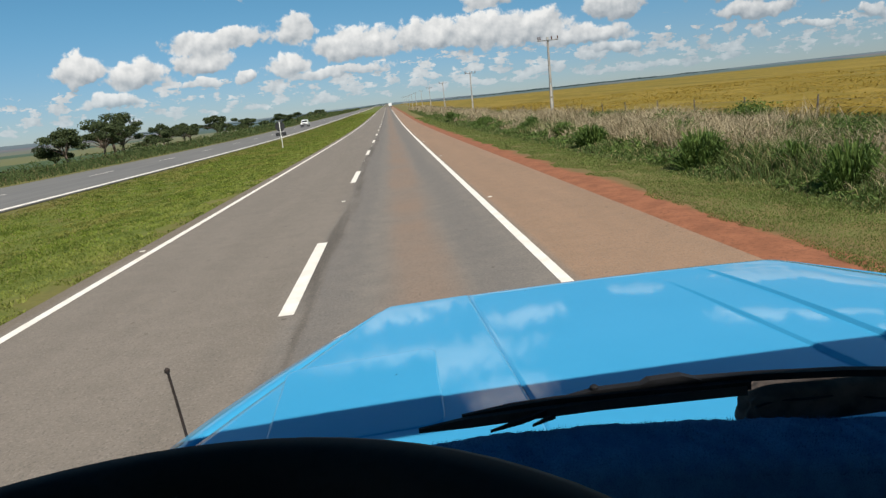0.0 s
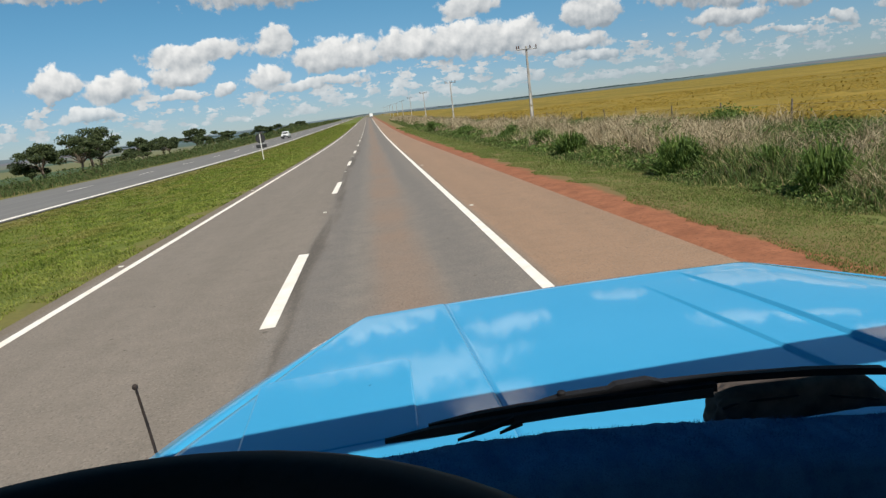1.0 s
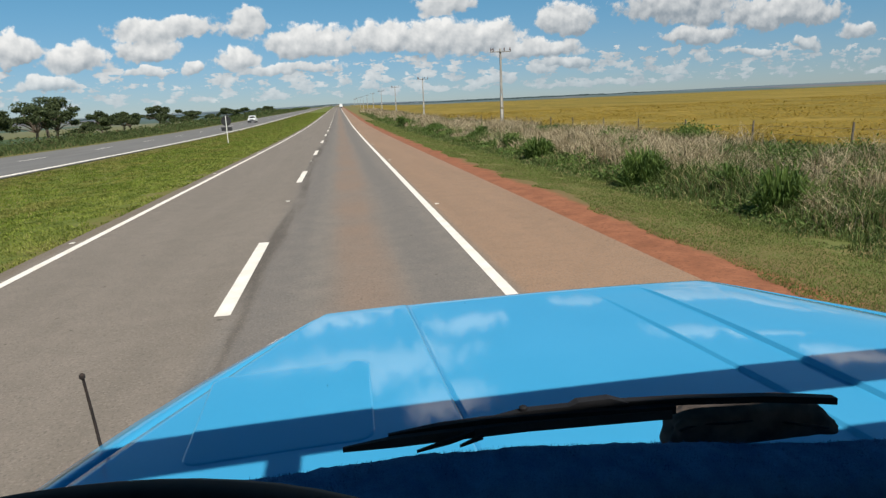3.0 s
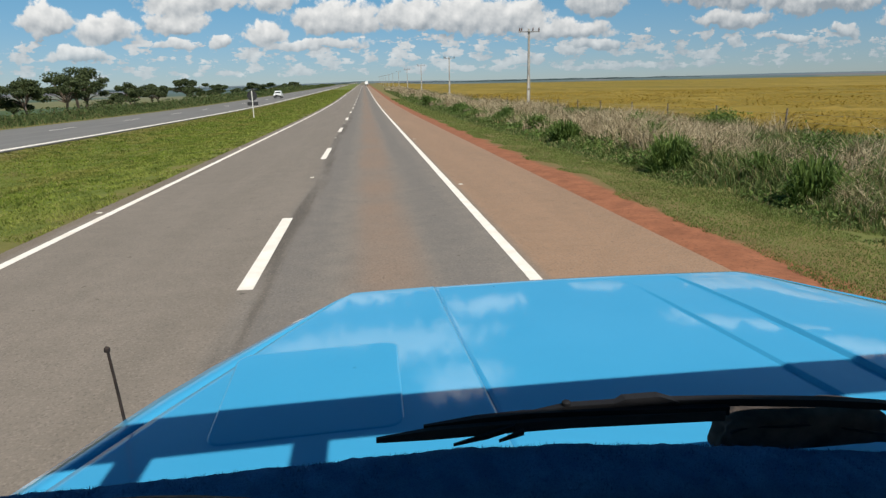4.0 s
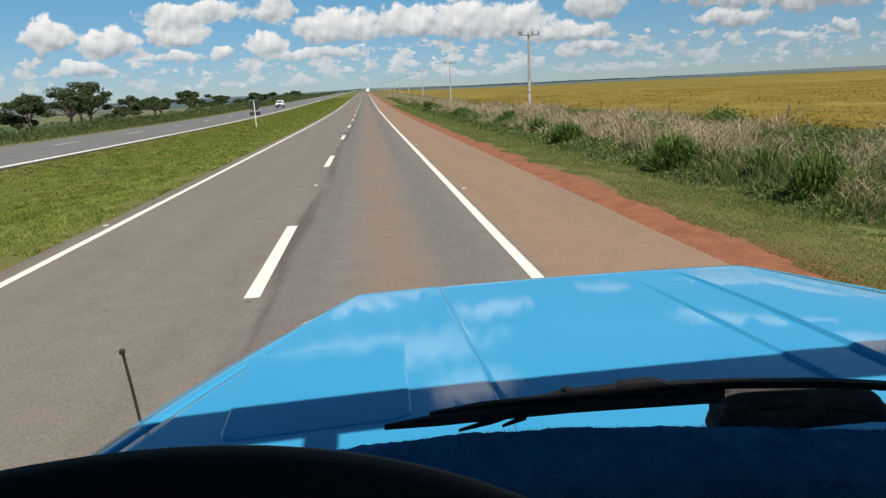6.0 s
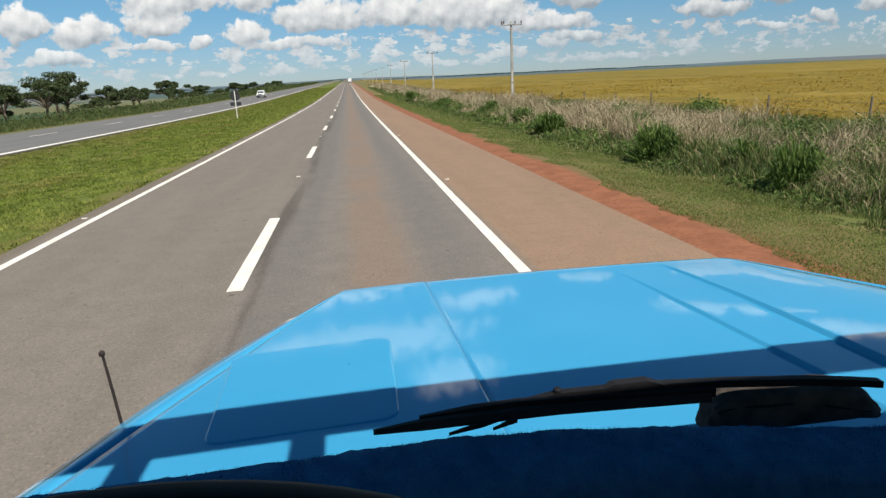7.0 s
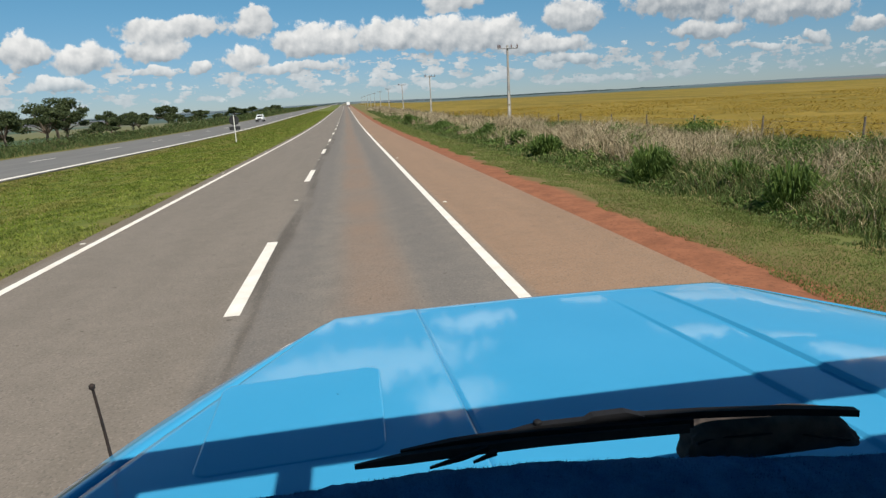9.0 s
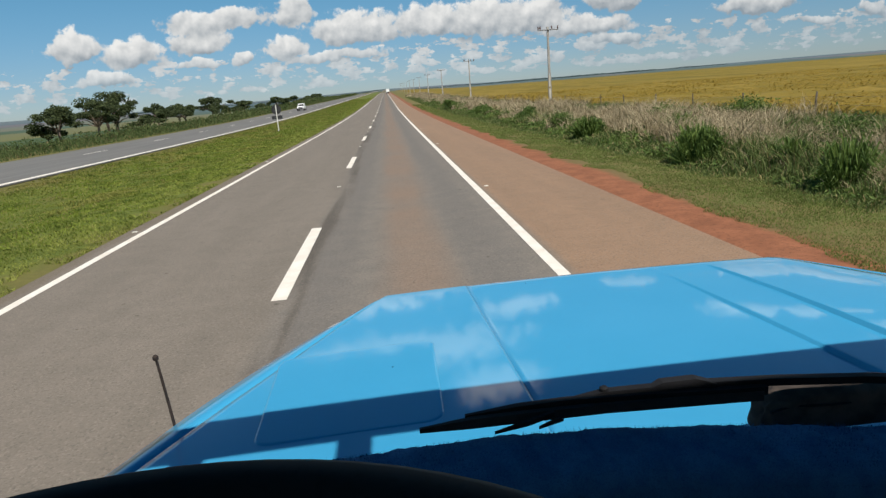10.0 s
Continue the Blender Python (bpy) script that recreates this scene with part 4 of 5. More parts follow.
def patchy(x, y, scale, seed):
    """Smooth noise between 0 and 1."""
    rng = np.random.default_rng(seed)
    g = rng.uniform(0, 1, (64, 64))
    u, v = np.mod(x / scale, 63), np.mod(y / scale, 63)
    i, j = u.astype(int), v.astype(int)
    fu, fv = u - i, v - j
    fu, fv = fu * fu * (3 - 2 * fu), fv * fv * (3 - 2 * fv)
    return (g[i, j] * (1 - fu) * (1 - fv) + g[i + 1, j] * fu * (1 - fv) + g[i, j + 1] * (1 - fu) * fv + g[i + 1, j + 1] * fu * fv)


def along(rng, n, near, far, power=2.2):
    return near + (far - near) * rng.uniform(0, 1, n) ** power


rng = np.random.default_rng(11)
# mown median
n = 420000
y = along(rng, n, 5, 330, 2.5)
x = rng.uniform(-16.1, -5.62, n)
keep = 0.6 * patchy(x, 0.6 * y, 0.8, 3) + 0.4 * patchy(x, y, 0.25, 2) > np.interp(x, [-16.1, -14.6, -7.4, -5.6], [0.52, 0.12, 0.10, 0.50])
x, y = x[keep], y[keep]
h = (0.028 + 0.050 * patchy(x, y, 0.9, 4)) * rng.uniform(0.5, 1.6, len(x))
wid = 0.008 + 0.0010 * y
blades("median_grass", x, y, land(x, y) - 0.04, h, wid, 1.5, M_GRASS, "short mown green and yellowish median grass", "grass", 5)
# mown verge on the field side, thin towards the red dirt
n = 520000
y = along(rng, n, 3, 140, 2.5)
x = 4.75 + 5.2 * rng.uniform(0, 1, n) ** 0.85
keep = 0.8 * patchy(x, 0.6 * y, 0.9, 7) + 0.2 * patchy(x, y, 0.23, 6) > np.interp(x, [4.7, 5.05, 5.4, 5.9, 7.0, 9.0], [1.1, 0.86, 0.52, 0.26, 0.14, 0.10]) + 0.16 * np.clip((patchy(x, 0.4 * y, 1.3, 10) - 0.55) / 0.2, 0, 1)
x, y = x[keep], y[keep]
h = (0.020 + 0.022 * patchy(x, y, 1.1, 8)) * rng.uniform(0.5, 1.6, len(x)) * (1 + 0.45 * np.maximum(x - 6.6, 0))
blades("verge_grass", x, y, land(x, y) - 0.04, h, 0.0032 + 0.0008 * y, 1.3, M_VERGE, "short olive verge grass with bare red patches", "grass", 9)

# tall weeds between verge and field, with stands of dead straw among them
def straw(x, y):
    return 0.65 * patchy(x, 0.30 * y, 2.1, 21) + 0.35 * patchy(x, y, 0.8, 20)


n = 230000
y = along(rng, n, 4, 260)
x = 7.6 + 8.8 * rng.uniform(0, 1, n) ** 1.1
keep = patchy(x, y, 1.6, 13) + 0.25 * (x - 8) / 8 > 0.20
x, y = x[keep], y[keep]
ramp_in = np.clip((x - 7.9 + 1.3 * patchy(x, 0.5 * y, 1.7, 12)) / 2.3, 0.12, 1.0)
h = (0.30 + 0.66 * patchy(x, 0.5 * y, 1.9, 14)) * rng.uniform(0.6, 1.25, len(x)) * ramp_in * np.where(straw(x, y) > 0.43 + 0.17 * np.clip((24 - y) / 12, 0, 1), 0.62, 1.05)
blades("green_weeds", x, y, land(x, y) - 0.05, h, 0.013 + 0.0010 * y, 0.8, M_WEED, "thick green roadside weeds and grass", "weeds", 15)
n = 165000
y = along(rng, n, 5, 300)
x = rng.uniform(8.9, 16.3, n)
keep = straw(x, y) > np.interp(x, [8.9, 10.0, 12.0, 15.0, 16.3], [0.64, 0.50, 0.42, 0.46, 0.56]) + 0.17 * np.clip((24 - y) / 12, 0, 1)
x, y = x[keep], y[keep]
h = (0.72 + 0.80 * patchy(x, y, 1.6, 22)) * rng.uniform(0.4, 1.2, len(x)) * np.clip((x - 7.6) / 2.4, 0.4, 1.0)
blades("dry_grass", x, y, land(x, y) - 0.05, h, 0.008 + 0.0008 * y, 0.85, M_DRY, "tall straw-coloured dead roadside grass", "grass", 23)
n = 17000
tuft = rng.integers(0, 130, n)
ty, tx = along(rng, 130, 9, 90), rng.uniform(9.0, 15.0, 130)
x, y = tx[tuft] + rng.normal(0, 0.28, n), ty[tuft] + rng.normal(0, 0.28, n)
h = (0.8 + 0.5 * patchy(tx, ty, 1.0, 27)[tuft]) * rng.uniform(0.5, 1.15, n) * np.clip((x - 7.6) / 3.0, 0.4, 1.0)
blades("straw_tufts", x, y, land(x, y) - 0.05, h, 0.008 + 0.0007 * y, 0.9, M_DRY, "leaning pale straw tufts among the weeds", "grass", 28)
# green strip in front of the crop
n = 30000
y = along(rng, n, 8, 260)
x = rng.uniform(13.5, 17.5, n)
h = 0.5 + 0.6 * patchy(x, y, 3.0, 31) * rng.uniform(0.6, 1.2, n)
blades("fence_grass", x, y, land(x, y) - 0.05, h, 0.02 + 0.0012 * y, 0.6, M_WEED, "rank green grass along the field fence", "grass", 33)


n = 75000
y = along(rng, n, 4, 150)
x = 8.2 + np.abs(rng.normal(0, 3.2, n))
keep = patchy(x, 0.5 * y, 1.5, 35) > 0.45
x, y = x[keep], y[keep]
z = land(x, y) + rng.uniform(0, 1, len(x)) * (0.05 + 0.85 * patchy(x, y, 2.2, 36) * np.clip((x - 7.8) / 1.8, 0.1, 1))
tagged(leaves("broadleaf_weeds", np.stack([x, y, z], 1), 0.04 + 0.0014 * y, M_BROAD, None, 37), "leafy green weeds at the foot of the tall grass", "weeds", kind="stuff")


def bush(x, y, r, h, seed):
    rng = np.random.default_rng(seed)
    ob = thing("bush", "dense dark green roadside bush", "bush", (x, y, float(land(x, y)) - 0.05), group="roadside bushes")
    for k in range(5):
        a, b = rng.uniform(0, 6.3), rng.uniform(0.3, 0.8)
        part("stem", tube([(0, 0, 0), (b * r * 0.5 * math.cos(a), b * r * 0.5 * math.sin(a), h * 0.45), (b * r * math.cos(a), b * r * math.sin(a), h * 0.8)], [0.02, 0.013, 0.005], 5), M_BARK, ob)
    n = 4200
    lobes = rng.normal(size=(9, 3)) * (0.42 * r, 0.42 * r, 0.22 * h) + (0, 0, 0.52 * h)
    c = lobes[rng.integers(0, 9, n)] + rng.normal(size=(n, 3)) * (0.24 * r, 0.24 * r, 0.16 * h)
    c[:, 2] = np.clip(c[:, 2], 0.03, None)
    leaves("crown", c, np.full(n, 0.034 + 0.0010 * y), M_BUSH, ob, seed)
    return ob


def grass_clump(x, y, r, h, seed):
    """An upright clump of long arching blades."""
    rng = np.random.default_rng(seed)
    ob = thing("grass_clump", "tall dark green clump of arching guinea grass", "grass clump", (x, y, float(land(x, y)) - 0.05), group="grass clumps")
    n = 900
    a, out = rng.uniform(0, 2 * math.pi, n), np.sqrt(rng.uniform(0, 1, n))
    lump = 1.0 + 0.35 * np.sin(2 * a + seed) + 0.2 * np.sin(5 * a + 2 * seed)
    root = np.stack([0.6 * r * lump * out * np.cos(a), 0.6 * r * lump * out * np.sin(a), np.zeros(n)], 1)
    tall = h * rng.uniform(0.3, 1.2, n) * (1.0 - 0.5 * out * out)
    way = np.stack([np.cos(a), np.sin(a), np.zeros(n)], 1) * (r * rng.uniform(0.15, 0.85, n))[:, None]
    b = rng.uniform(0, math.pi, n)
    side = np.stack([np.cos(b), np.sin(b), 0.3 * np.sin(a)], 1) * ((0.010 + 0.0006 * y) * rng.uniform(0.6, 1.2, n))[:, None]
    up = np.array([0.0, 0.0, 1.0])
    rows = [root - side * 0.6, root + side * 0.6]
    for f, rise_, wide in ((0.25, 0.62, 1.0), (0.6, 0.98, 0.8)):
        p = root + way * f + up * (tall * rise_)[:, None]
        rows += [p - side * wide, p + side * wide]
    rows.append(root + way * 1.0 + up * (tall * rng.uniform(0.72, 1.02, n))[:, None])
    v = np.stack(rows, 1).reshape(-1, 3)
    i = np.arange(n)[:, None] * 7
    from_arrays("foliage", v, [np.concatenate([i + np.array([[0, 1, 3, 2]]), i + np.array([[2, 3, 5, 4]])]), i + np.array([[4, 5, 6]])], M_BUSH, ob)
    return ob


for k, (x, y, r, h) in enumerate(((9.0, 12.2, 0.6, 1.0), (8.7, 18.0, 0.65, 1.1), (8.9, 29.0, 0.7, 1.0), (9.6, 15.0, 0.45, 0.8), (10.6, 10.6, 0.6, 0.8))):
    grass_clump(x, y, r, h, 460 + k)
for k, (x, y, r, h) in enumerate(((11.5, 25.0, 1.1, 1.2), (9.4, 35.0, 0.8, 1.1), (12.4, 17.0, 1.2, 1.1), (9.7, 46.0, 1.0, 1.3), (9.2, 64.0, 1.1, 1.4), (9.6, 95.0, 1.3, 1.7), (13.2, 30.0, 1.3, 1.3), (12.8, 12.4, 1.3, 1.1), (14.4, 16.5, 1.3, 1.25), (15.3, 27.0, 1.4, 1.3))):
    bush(x, y, 1.05 * r, 0.78 * h, 40 + k)

# ripening crop: low plants, nearest ones as leaves
n = 150000
y = along(rng, n, 8, 130, 1.5)
x = 17.2 + (30 + 0.9 * y) * rng.uniform(0, 1, n) ** 1.25
x = np.round(x / 0.5) * 0.5 + rng.normal(0, 0.1, n)
z = land(x, y) + (0.38 + 0.34 * rng.uniform(0, 1, n) ** 0.6) * (0.75 + 0.5 * patchy(x, y, 4.0, 51))
crop = leaves("crop", np.stack([x, y, z], 1), 0.07 + 0.0012 * y, M_CROP, None, 52, 0.85, 0.93)
tagged(crop, "yellow ripening crop standing in the field", "crop", kind="stuff")
def crop_top(g, p):
    long = g.vec("MULTIPLY", p, (1.0, 0.3, 1.0))
    c = g.mix(g.ramp(g.noise(long, 0.05, 5.0), 0.35, 0.65), (0.192, 0.140, 0.027), (0.242, 0.175, 0.036))
    c = g.mix(g.math("MULTIPLY", g.ramp(g.noise(long, 0.014, 6.0, 0.6), 0.53, 0.62), 0.75), c, (0.12, 0.11, 0.024))
    c = g.mix(g.math("MULTIPLY", g.ramp(g.noise(long, 0.11, 6.0, 0.65), 0.46, 0.64), 0.65), c, (0.135, 0.105, 0.02))
    c = g.mix(g.math("MULTIPLY", g.ramp(g.noise(long, 0.3, 5.0, 0.6), 0.56, 0.66), 0.5), c, (0.33, 0.225, 0.05))
    return g.mix(g.math("MULTIPLY", g.ramp(g.noise(long, 1.6, 5.0, 0.65), 0.5, 0.7), 0.5), c, (0.10, 0.085, 0.018))


cx = np.concatenate([np.linspace(17.0, 60, 60), spread(60, 900, 90, 1.6)[1:]])
cy = np.concatenate([np.linspace(2, 80, 80), spread(80, 950, 120, 1.6)[1:]])
CX, CY = np.meshgrid(cx, cy)
CZ = land(CX, CY) + 0.42 + 0.18 * patchy(CX, CY, 1.1, 61) + 0.22 * patchy(CX, CY, 6.0, 62)
CZ = np.where((CX < 17.2) | (CX > 880) | (CY > 930), land(CX, CY) - 0.1, CZ)
cid = np.arange(CX.size).reshape(CX.shape)
tagged(from_arrays("crop_canopy", np.stack([CX.ravel(), CY.ravel(), CZ.ravel()], 1), np.stack([cid[:-1, :-1], cid[:-1, 1:], cid[1:, 1:], cid[1:, :-1]], -1).reshape(-1, 4),
                   material("crop_canopy", crop_top, 0.9, spec=0.1), smooth=True),
       "closed yellow canopy of the ripening crop", "crop", kind="stuff")


# ---------------------------------------------------------------- trees beyond the far carriageway
def tree(x, y, h, spread_, seed):
    rng = np.random.default_rng(seed)
    ob = thing("tree", "green savanna tree with a spreading crown", "tree", (x, y, float(land(x, y)) - 0.1), rng.uniform(0, 360), "roadside trees")
    top = h * 0.32
    trunk = tube([(0, 0, 0), (0.1, 0.05, top * 0.5), (0.05, -0.1, top)], [0.045 * h, 0.034 * h, 0.028 * h], 8)
    lobes = []
    for k in range(13):
        a, reach = 2 * math.pi * k * 0.382 + rng.uniform(-0.3, 0.3), rng.uniform(0.25, 1.0) * spread_
        end = Vector((reach * math.cos(a), reach * math.sin(a), h * rng.uniform(0.50, 0.92) * (1.05 - 0.22 * reach / spread_)))
        tube([(0.05, -0.1, top * 0.95), (end.x * 0.4, end.y * 0.4, top + (end.z - top) * 0.6), tuple(end)], [0.02 * h, 0.012 * h, 0.004 * h], 6, trunk)
        lobes.append(end)
    part("trunk", trunk, M_BARK, ob)
    lobes = np.array([tuple(p) for p in lobes] + [(0, 0, h * 0.88), (spread_ * 0.3, 0, h * 0.80), (-spread_ * 0.3, 0.2, h * 0.76)])
    n = 4200
    big = rng.uniform(0.6, 1.25, len(lobes))
    which = rng.integers(0, len(lobes), n)
    d = rng.normal(size=(n, 3))
    d *= (rng.uniform(0.35, 1.15, n) * big[which] / np.linalg.norm(d, axis=1))[:, None]
    c = lobes[which] + d * (0.25 * spread_, 0.25 * spread_, 0.085 * h)
    leaves("crown", c, np.full(n, 0.11 + 0.0009 * y), M_TREE, ob, seed, 0.3)
    return ob


for k, (x, y, h, s) in enumerate(((-46, 97, 5.8, 3.4), (-46, 110, 6.4, 4.2), (-47, 116, 8.0, 5.0), (-49, 125, 7.0, 4.2), (-46, 141, 4.2, 2.6), (-50, 150, 5.6, 2.8), (-52, 172, 5.6, 3.4),
                                  (-52, 205, 7.2, 5.6), (-50, 240, 5.0, 3.8), (-48, 300, 5.4, 4.6), (-46, 345, 5.0, 5.0), (-44, 420, 5.2, 5.5))):
    tree(x, y, 0.98 * h, 1.08 * s, 80 + k)
for k in range(6):
    rk = np.random.default_rng(300 + k)
    y = 95 + 34 * k + rk.uniform(-8, 8)
    tree(-43 - rk.uniform(0, 9), y, rk.uniform(2.4, 4.0), rk.uniform(2.0, 3.6), 330 + k)

# scrub and rank grass behind the far carriageway
n = 60000
y = along(rng, n, 30, 620, 1.6)
x = -28.6 - 17.0 * rng.uniform(0, 1, n)
h = (0.30 + 0.7 * patchy(x, y, 4.0, 71) * np.clip((-x - 29) / 8, 0.15, 1)) * rng.uniform(0.5, 1.3, n)
blades("scrub_grass", x, y, land(x, y) - 0.1, h, 0.03 + 0.0008 * y, 0.9, M_SCRUB, "rank olive grass and scrub behind the far carriageway", "scrub", 73)
n = 80000
y = along(rng, n, 45, 800, 1.4)
x = -33.0 - 14.0 * rng.uniform(0, 1, n)
keep = patchy(x, y, 7.0, 75) > 0.3
x, y = x[keep], y[keep]
z = land(x, y) + rng.uniform(0, 1, len(x)) * 2.6 * patchy(x, y, 9.0, 76) ** 2
tagged(leaves("scrub", np.stack([x, y, z], 1), 0.09 + 0.0009 * y, M_SCRUB, None, 77), "dark green scrub along the far carriageway", "scrub", kind="stuff")
# far hedgerows and woods; the bluish leaf colour has distance haze mixed in
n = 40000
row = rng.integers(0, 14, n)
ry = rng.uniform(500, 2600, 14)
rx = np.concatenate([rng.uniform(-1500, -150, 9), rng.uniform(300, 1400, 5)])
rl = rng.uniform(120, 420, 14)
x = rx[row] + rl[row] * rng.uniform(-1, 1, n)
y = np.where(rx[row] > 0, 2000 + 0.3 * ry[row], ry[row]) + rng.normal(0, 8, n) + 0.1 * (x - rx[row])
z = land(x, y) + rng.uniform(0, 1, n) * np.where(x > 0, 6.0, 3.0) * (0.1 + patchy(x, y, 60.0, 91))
tagged(leaves("far_woods", np.stack([x, y, z], 1), np.full(n, 1.5), material("far_wood_hazed", leafy((0.060, 0.092, 0.095), (0.085, 0.120, 0.110)), 0.9, spec=0.1), None, 93), "dark far hedgerows and woods with haze in their colour", "woods", kind="stuff")


# ---------------------------------------------------------------- poles, fence, sign, studs
def build_pole():
    """A tapered concrete pole: plain above, with a recessed, pierced web between two flanges below."""
    pole = thing("utility_pole", "grey concrete utility pole with pierced lower web and steel crossarm", "utility pole", group="utility poles")
    h, split, w0, w1, d0, d1 = 7.7, 3.5, 0.32, 0.16, 0.24, 0.14
    wide = lambda z: w0 + (w1 - w0) * max(z, 0.0) / h
    deep = lambda z: d0 + (d1 - d0) * max(z, 0.0) / h
    for side in (-1, 1):
        bm, vs = bmesh.new(), []
        for z in (-0.3, split):
            xs, d = sorted((side * wide(z) / 2, side * (wide(z) / 2 - 0.065))), deep(z)
            vs.append([bm.verts.new((x, y, z)) for x, y in ((xs[0], -d / 2), (xs[1], -d / 2), (xs[1], d / 2), (xs[0], d / 2))])
        for k in range(4):
            bm.faces.new((vs[0][k], vs[0][(k + 1) % 4], vs[1][(k + 1) % 4], vs[1][k]))
        bm.faces.new(vs[0][::-1])
        bm.faces.new(vs[1])
        part("flange", bm, M_CONCRETE, pole)
    for k in range(3):
        z0 = -0.3 + 1.27 * k
        w = wide(z0 + 0.5) - 0.13
        part("web", box(-w / 2, w / 2, -0.06, 0.06, z0, z0 + 1.08), M_WEB, pole, "pale concrete web")
    bm, vs = bmesh.new(), []
    for z in (split + 0.002, h):
        w, d = wide(z) * (0.86 if z < h else 1.0), deep(z)
        vs.append([bm.verts.new((x, y, z)) for x, y in ((-w / 2, -d / 2), (w / 2, -d / 2), (w / 2, d / 2), (-w / 2, d / 2))])
    for k in range(4):
        bm.faces.new((vs[0][k], vs[0][(k + 1) % 4], vs[1][(k + 1) % 4], vs[1][k]))
    bm.faces.new(vs[0][::-1])
    bm.faces.new(vs[1])
    part("shaft", bm, M_CONCRETE, pole)
    arm = part("crossarm", box(-1.0, 1.0, -0.17, -0.075, h - 0.34, h - 0.24, 0.01), M_STEEL, pole)
    for x in (-0.93, -0.74, 0.36, 0.93):
        part("insulator", lathe([(0.025, 0.0), (0.07, 0.04), (0.045, 0.10), (0.07, 0.14), (0.045, 0.21), (0.055, 0.26), (0.02, 0.32)], "Z", 12, centre=(x, -0.122, h - 0.24)), M_CERAMIC, arm)
    return pole


pole = build_pole()
POLE_X, POLE_Y, POLE_STEP = 15.7, 63.0, 60.0
for k in range(11):
    y = POLE_Y + POLE_STEP * k
    m = pose(POLE_X, y, float(land(POLE_X, y)), 0, 0.4 * math.sin(k * 2.1), 0)
    if k == 0:
        pole.matrix_world = m
    else:
        copy_thing(pole, m)


def build_fence_post():
    ob = thing("fence_post", "weathered wooden fence post with wire staples", "fence post", group="field fence posts")
    part("shaft", tube([(0, 0, -0.3), (0.01, 0, 0.6), (0.0, 0.01, 1.35)], [0.042, 0.038, 0.033], 7), M_WOOD, ob)
    part("staple", tube([(-0.05, -0.05, 1.1), (0.05, -0.05, 1.1)], 0.006, 5), M_STEEL, ob)
    return ob


post = build_fence_post()
rng = np.random.default_rng(5)
for k in range(36):
    x, y = 16.6 + rng.normal(0, 0.05), 9.0 + 5.2 * k
    m = pose(x, y, float(land(x, y)), rng.normal(0, 2), rng.normal(0, 2), rng.uniform(0, 90))
    if k == 0:
        post.matrix_world = m
    else:
        copy_thing(post, m)
for z in (0.5, 0.85, 1.15):
    pts = [(16.55, yy, float(land(16.55, yy)) + z) for yy in np.linspace(2, 191, 40)]
    ob = part("fence_wire", tube(pts, 0.004, 4), M_STEEL)
    tagged(ob, "thin steel fence wire along the field", "wire", "field fence wires")


def build_sign():
    x, y = -11.7, 72.0
    ob = thing("road_sign", "road sign seen from its dark back on a white post", "road sign", (x, y, float(land(x, y))))
    part("post", box(-0.04, 0.04, -0.04, 0.04, -0.2, 2.75, 0.008), M_POST, ob)
    disc = part("disc", lathe([(0.02, -0.03), (0.50, -0.03), (0.51, -0.02), (0.50, -0.01), (0.02, -0.01)], "X", 32), M_SIGNBACK, ob)
    disc.matrix_local = pose(0, 0.1, 2.25, 0, 0, 90)
    part("plate", box(-0.55, 0.55, 0.07, 0.09, 1.25, 1.62, 0.01), M_SIGNBACK, ob)


build_sign()

stud = part("road_stud", box(-0.05, 0.05, -0.045, 0.045, 0.0, 0.018, 0.008), M_STUD)
tagged(stud, "small white raised road stud on asphalt", "road stud", "road studs")
first = True
for k in range(10):
    for x, y in ((-1.52, PHASE - 5.0 + PERIOD * k), (2.24, PHASE + 8.0 + PERIOD * k), (-5.42, PHASE + 6.0 + PERIOD * k)):
        m = pose(x, y, float(rise(y)) + 0.001)
        if first:
            stud.matrix_world, first = m, False
        else:
            copy_thing(stud, m)


# ---------------------------------------------------------------- other vehicles
def loft(sections, mat, name, parent, label="", smooth=False):
    """A body out of cross sections: rows of (y, half width bottom, half width top, z bottom, z top)."""
    bm = bmesh.new()
    rings = [[bm.verts.new(p) for p in ((-b, y, z0), (b, y, z0), (b, y, z0 + 0.6 * (z1 - z0)), (t, y, z1), (-t, y, z1), (-b, y, z0 + 0.6 * (z1 - z0)))] for y, b, t, z0, z1 in sections]
    for a, b in zip(rings, rings[1:]):
        for k in range(6):
            bm.faces.new((a[k], a[(k + 1) % 6], b[(k + 1) % 6], b[k]))
    bm.faces.new(rings[0][::-1])
    bm.faces.new(rings[-1])
    return part(name, bm, mat, parent, label, smooth)


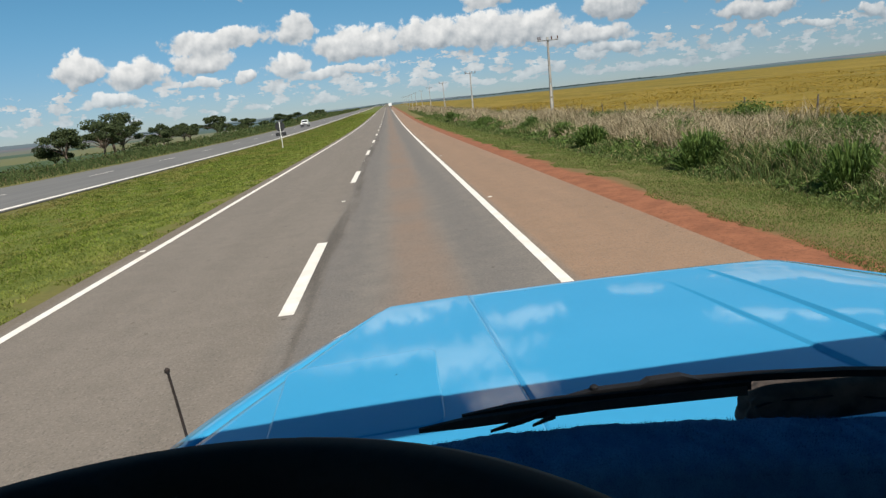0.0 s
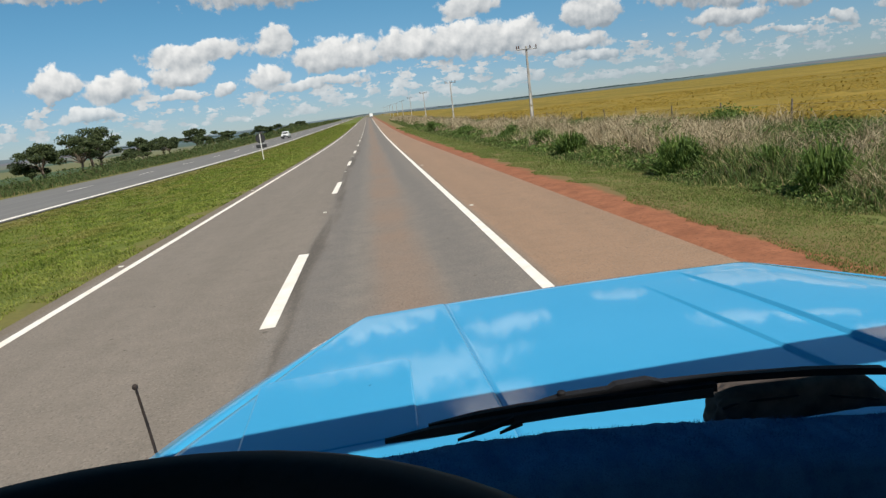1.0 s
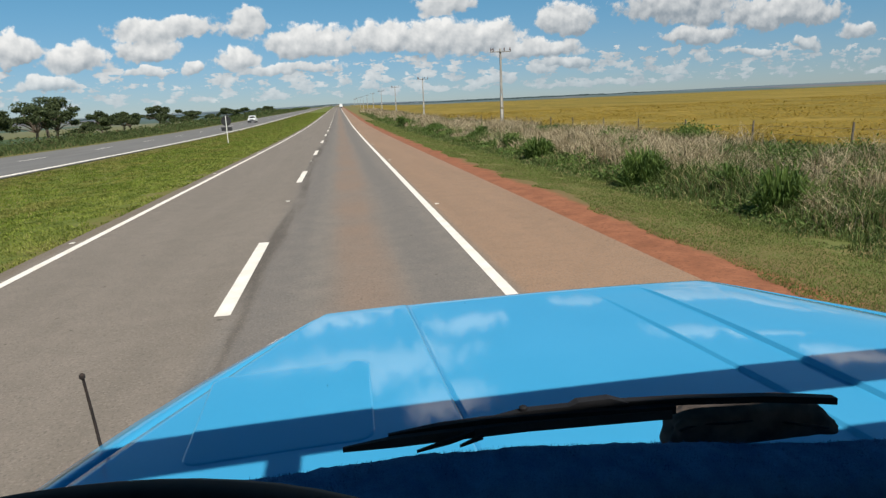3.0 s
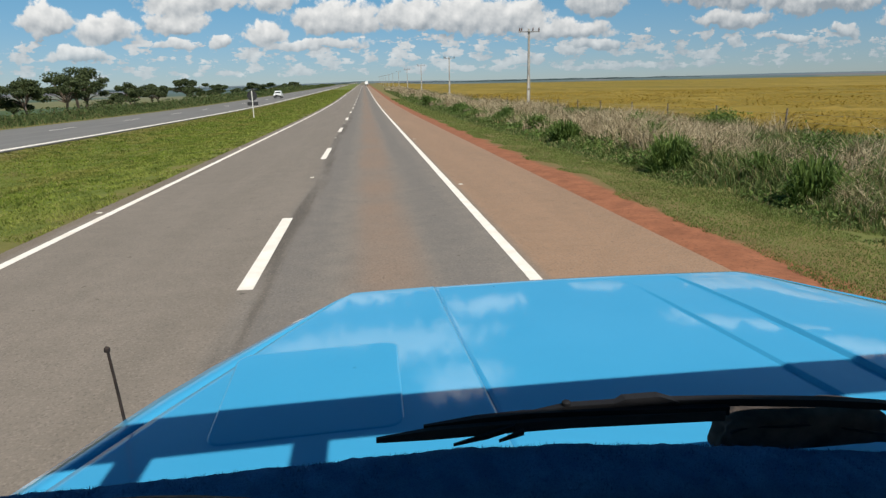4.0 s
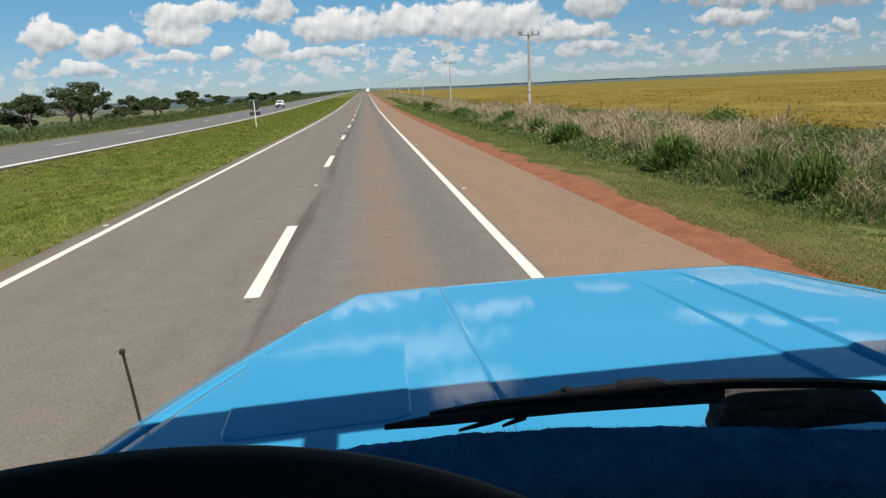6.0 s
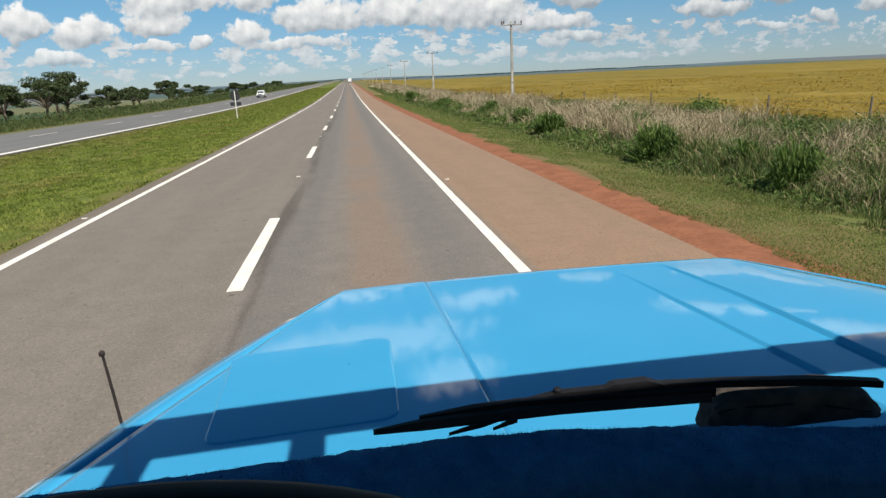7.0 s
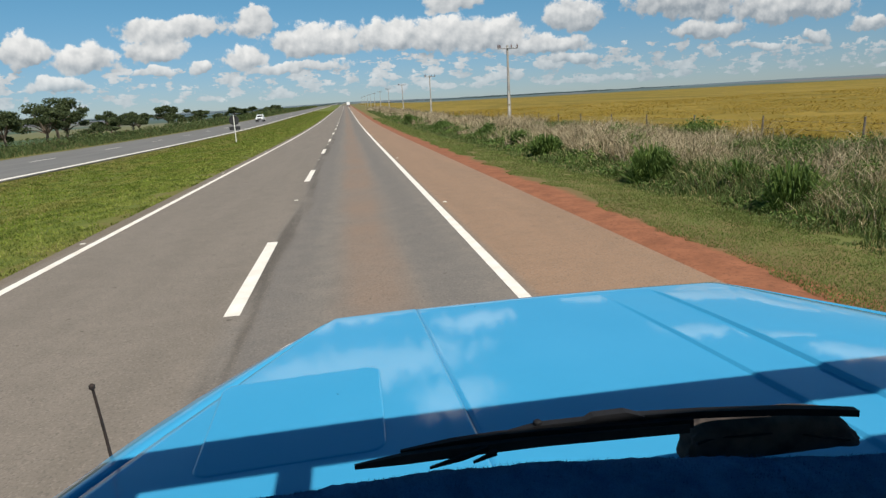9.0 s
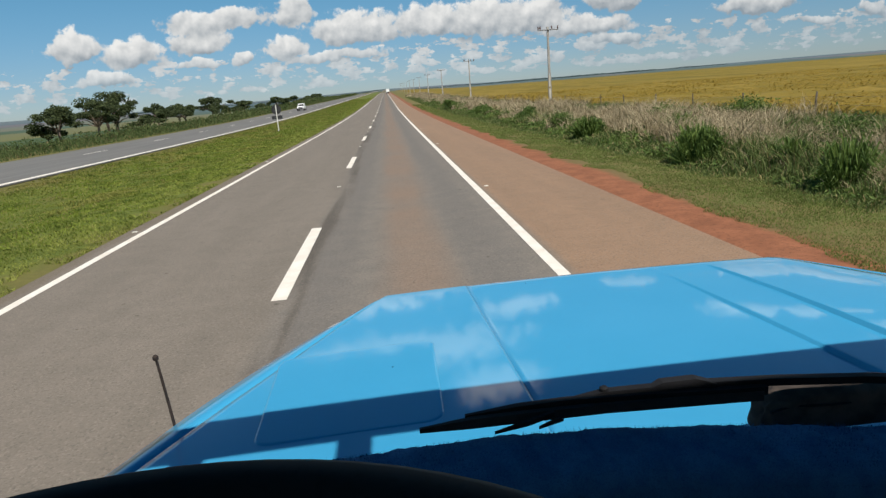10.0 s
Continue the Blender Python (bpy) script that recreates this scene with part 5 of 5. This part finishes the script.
def build_pickup(x, y):
    car = thing("pickup_truck", "white double-cab pickup driving towards the viewer", "pickup", (x, y, float(rise(y))))
    loft([(-2.55, 0.80, 0.74, 0.50, 0.88), (-2.3, 0.88, 0.80, 0.42, 1.02), (-1.2, 0.90, 0.84, 0.40, 1.10), (2.5, 0.90, 0.86, 0.42, 1.12), (2.6, 0.88, 0.84, 0.5, 1.10)], M_WHITE, "body", car)
    loft([(-1.25, 0.80, 0.78, 1.08, 1.12), (-0.45, 0.80, 0.66, 1.08, 1.72), (0.9, 0.80, 0.66, 1.08, 1.76), (1.15, 0.80, 0.68, 1.08, 1.70), (1.2, 0.80, 0.76, 1.08, 1.12)], M_WHITE, "cabin", car)
    loft([(-1.20, 0.70, 0.68, 1.16, 1.18), (-0.52, 0.66, 0.58, 1.14, 1.66), (-0.50, 0.66, 0.58, 1.14, 1.66)], M_GLASS, "windscreen", car)
    for s in (-1, 1):
        part("side_window", box(s * 0.755 - 0.03, s * 0.755 + 0.03, -0.45, 0.85, 1.18, 1.58, 0.02), M_GLASS, car)
        part("headlight", box(s * 0.66 - 0.15, s * 0.66 + 0.15, -2.54, -2.40, 0.72, 0.88, 0.03), M_LAMP, car)
        for wy in (-1.65, 1.55):
            w = part("wheel", lathe([(0.18, -0.11), (0.34, -0.11), (0.37, -0.07), (0.37, 0.07), (0.34, 0.11), (0.18, 0.11)], "X", 20, centre=(s * 0.80, wy, 0.37)), M_RUBBER, car)
            part("rim", lathe([(0.03, -0.115), (0.19, -0.10), (0.19, 0.10), (0.03, 0.115)], "X", 16, centre=(s * 0.80, wy, 0.37)), M_STEEL, w)
    part("grille", box(-0.45, 0.45, -2.585, -2.50, 0.66, 0.86, 0.02), M_BLACK, car)
    part("bumper", box(-0.85, 0.85, -2.66, -2.50, 0.40, 0.60, 0.04), M_BLACK, car)


build_pickup(-21.0, 168.0)


def build_lorry(x, y):
    car = thing("lorry", "white box lorry far ahead in the slow lane", "lorry", (x, y, float(rise(y))))
    part("box_body", box(-1.2, 1.2, -3.2, 3.2, 1.1, 3.5, 0.05), M_WHITE, car)
    part("cab", box(-1.1, 1.1, 3.3, 4.9, 0.7, 2.7, 0.12), M_WHITE, car)
    part("chassis", box(-0.9, 0.9, -3.2, 4.6, 0.6, 1.1), M_BLACK, car)
    part("bumper", box(-1.15, 1.15, -3.3, -3.15, 0.5, 0.75, 0.02), M_BLACK, car)
    for s in (-1, 1):
        part("tail_light", box(s * 1.0 - 0.1, s * 1.0 + 0.1, -3.33, -3.29, 0.8, 0.95), M_RUST, car)
        for wy in (-2.0, 3.9):
            part("wheel", lathe([(0.2, -0.13), (0.46, -0.13), (0.5, -0.08), (0.5, 0.08), (0.46, 0.13), (0.2, 0.13)], "X", 20, centre=(s * 0.95, wy, 0.5)), M_RUBBER, car)


build_lorry(2.0, 520.0)
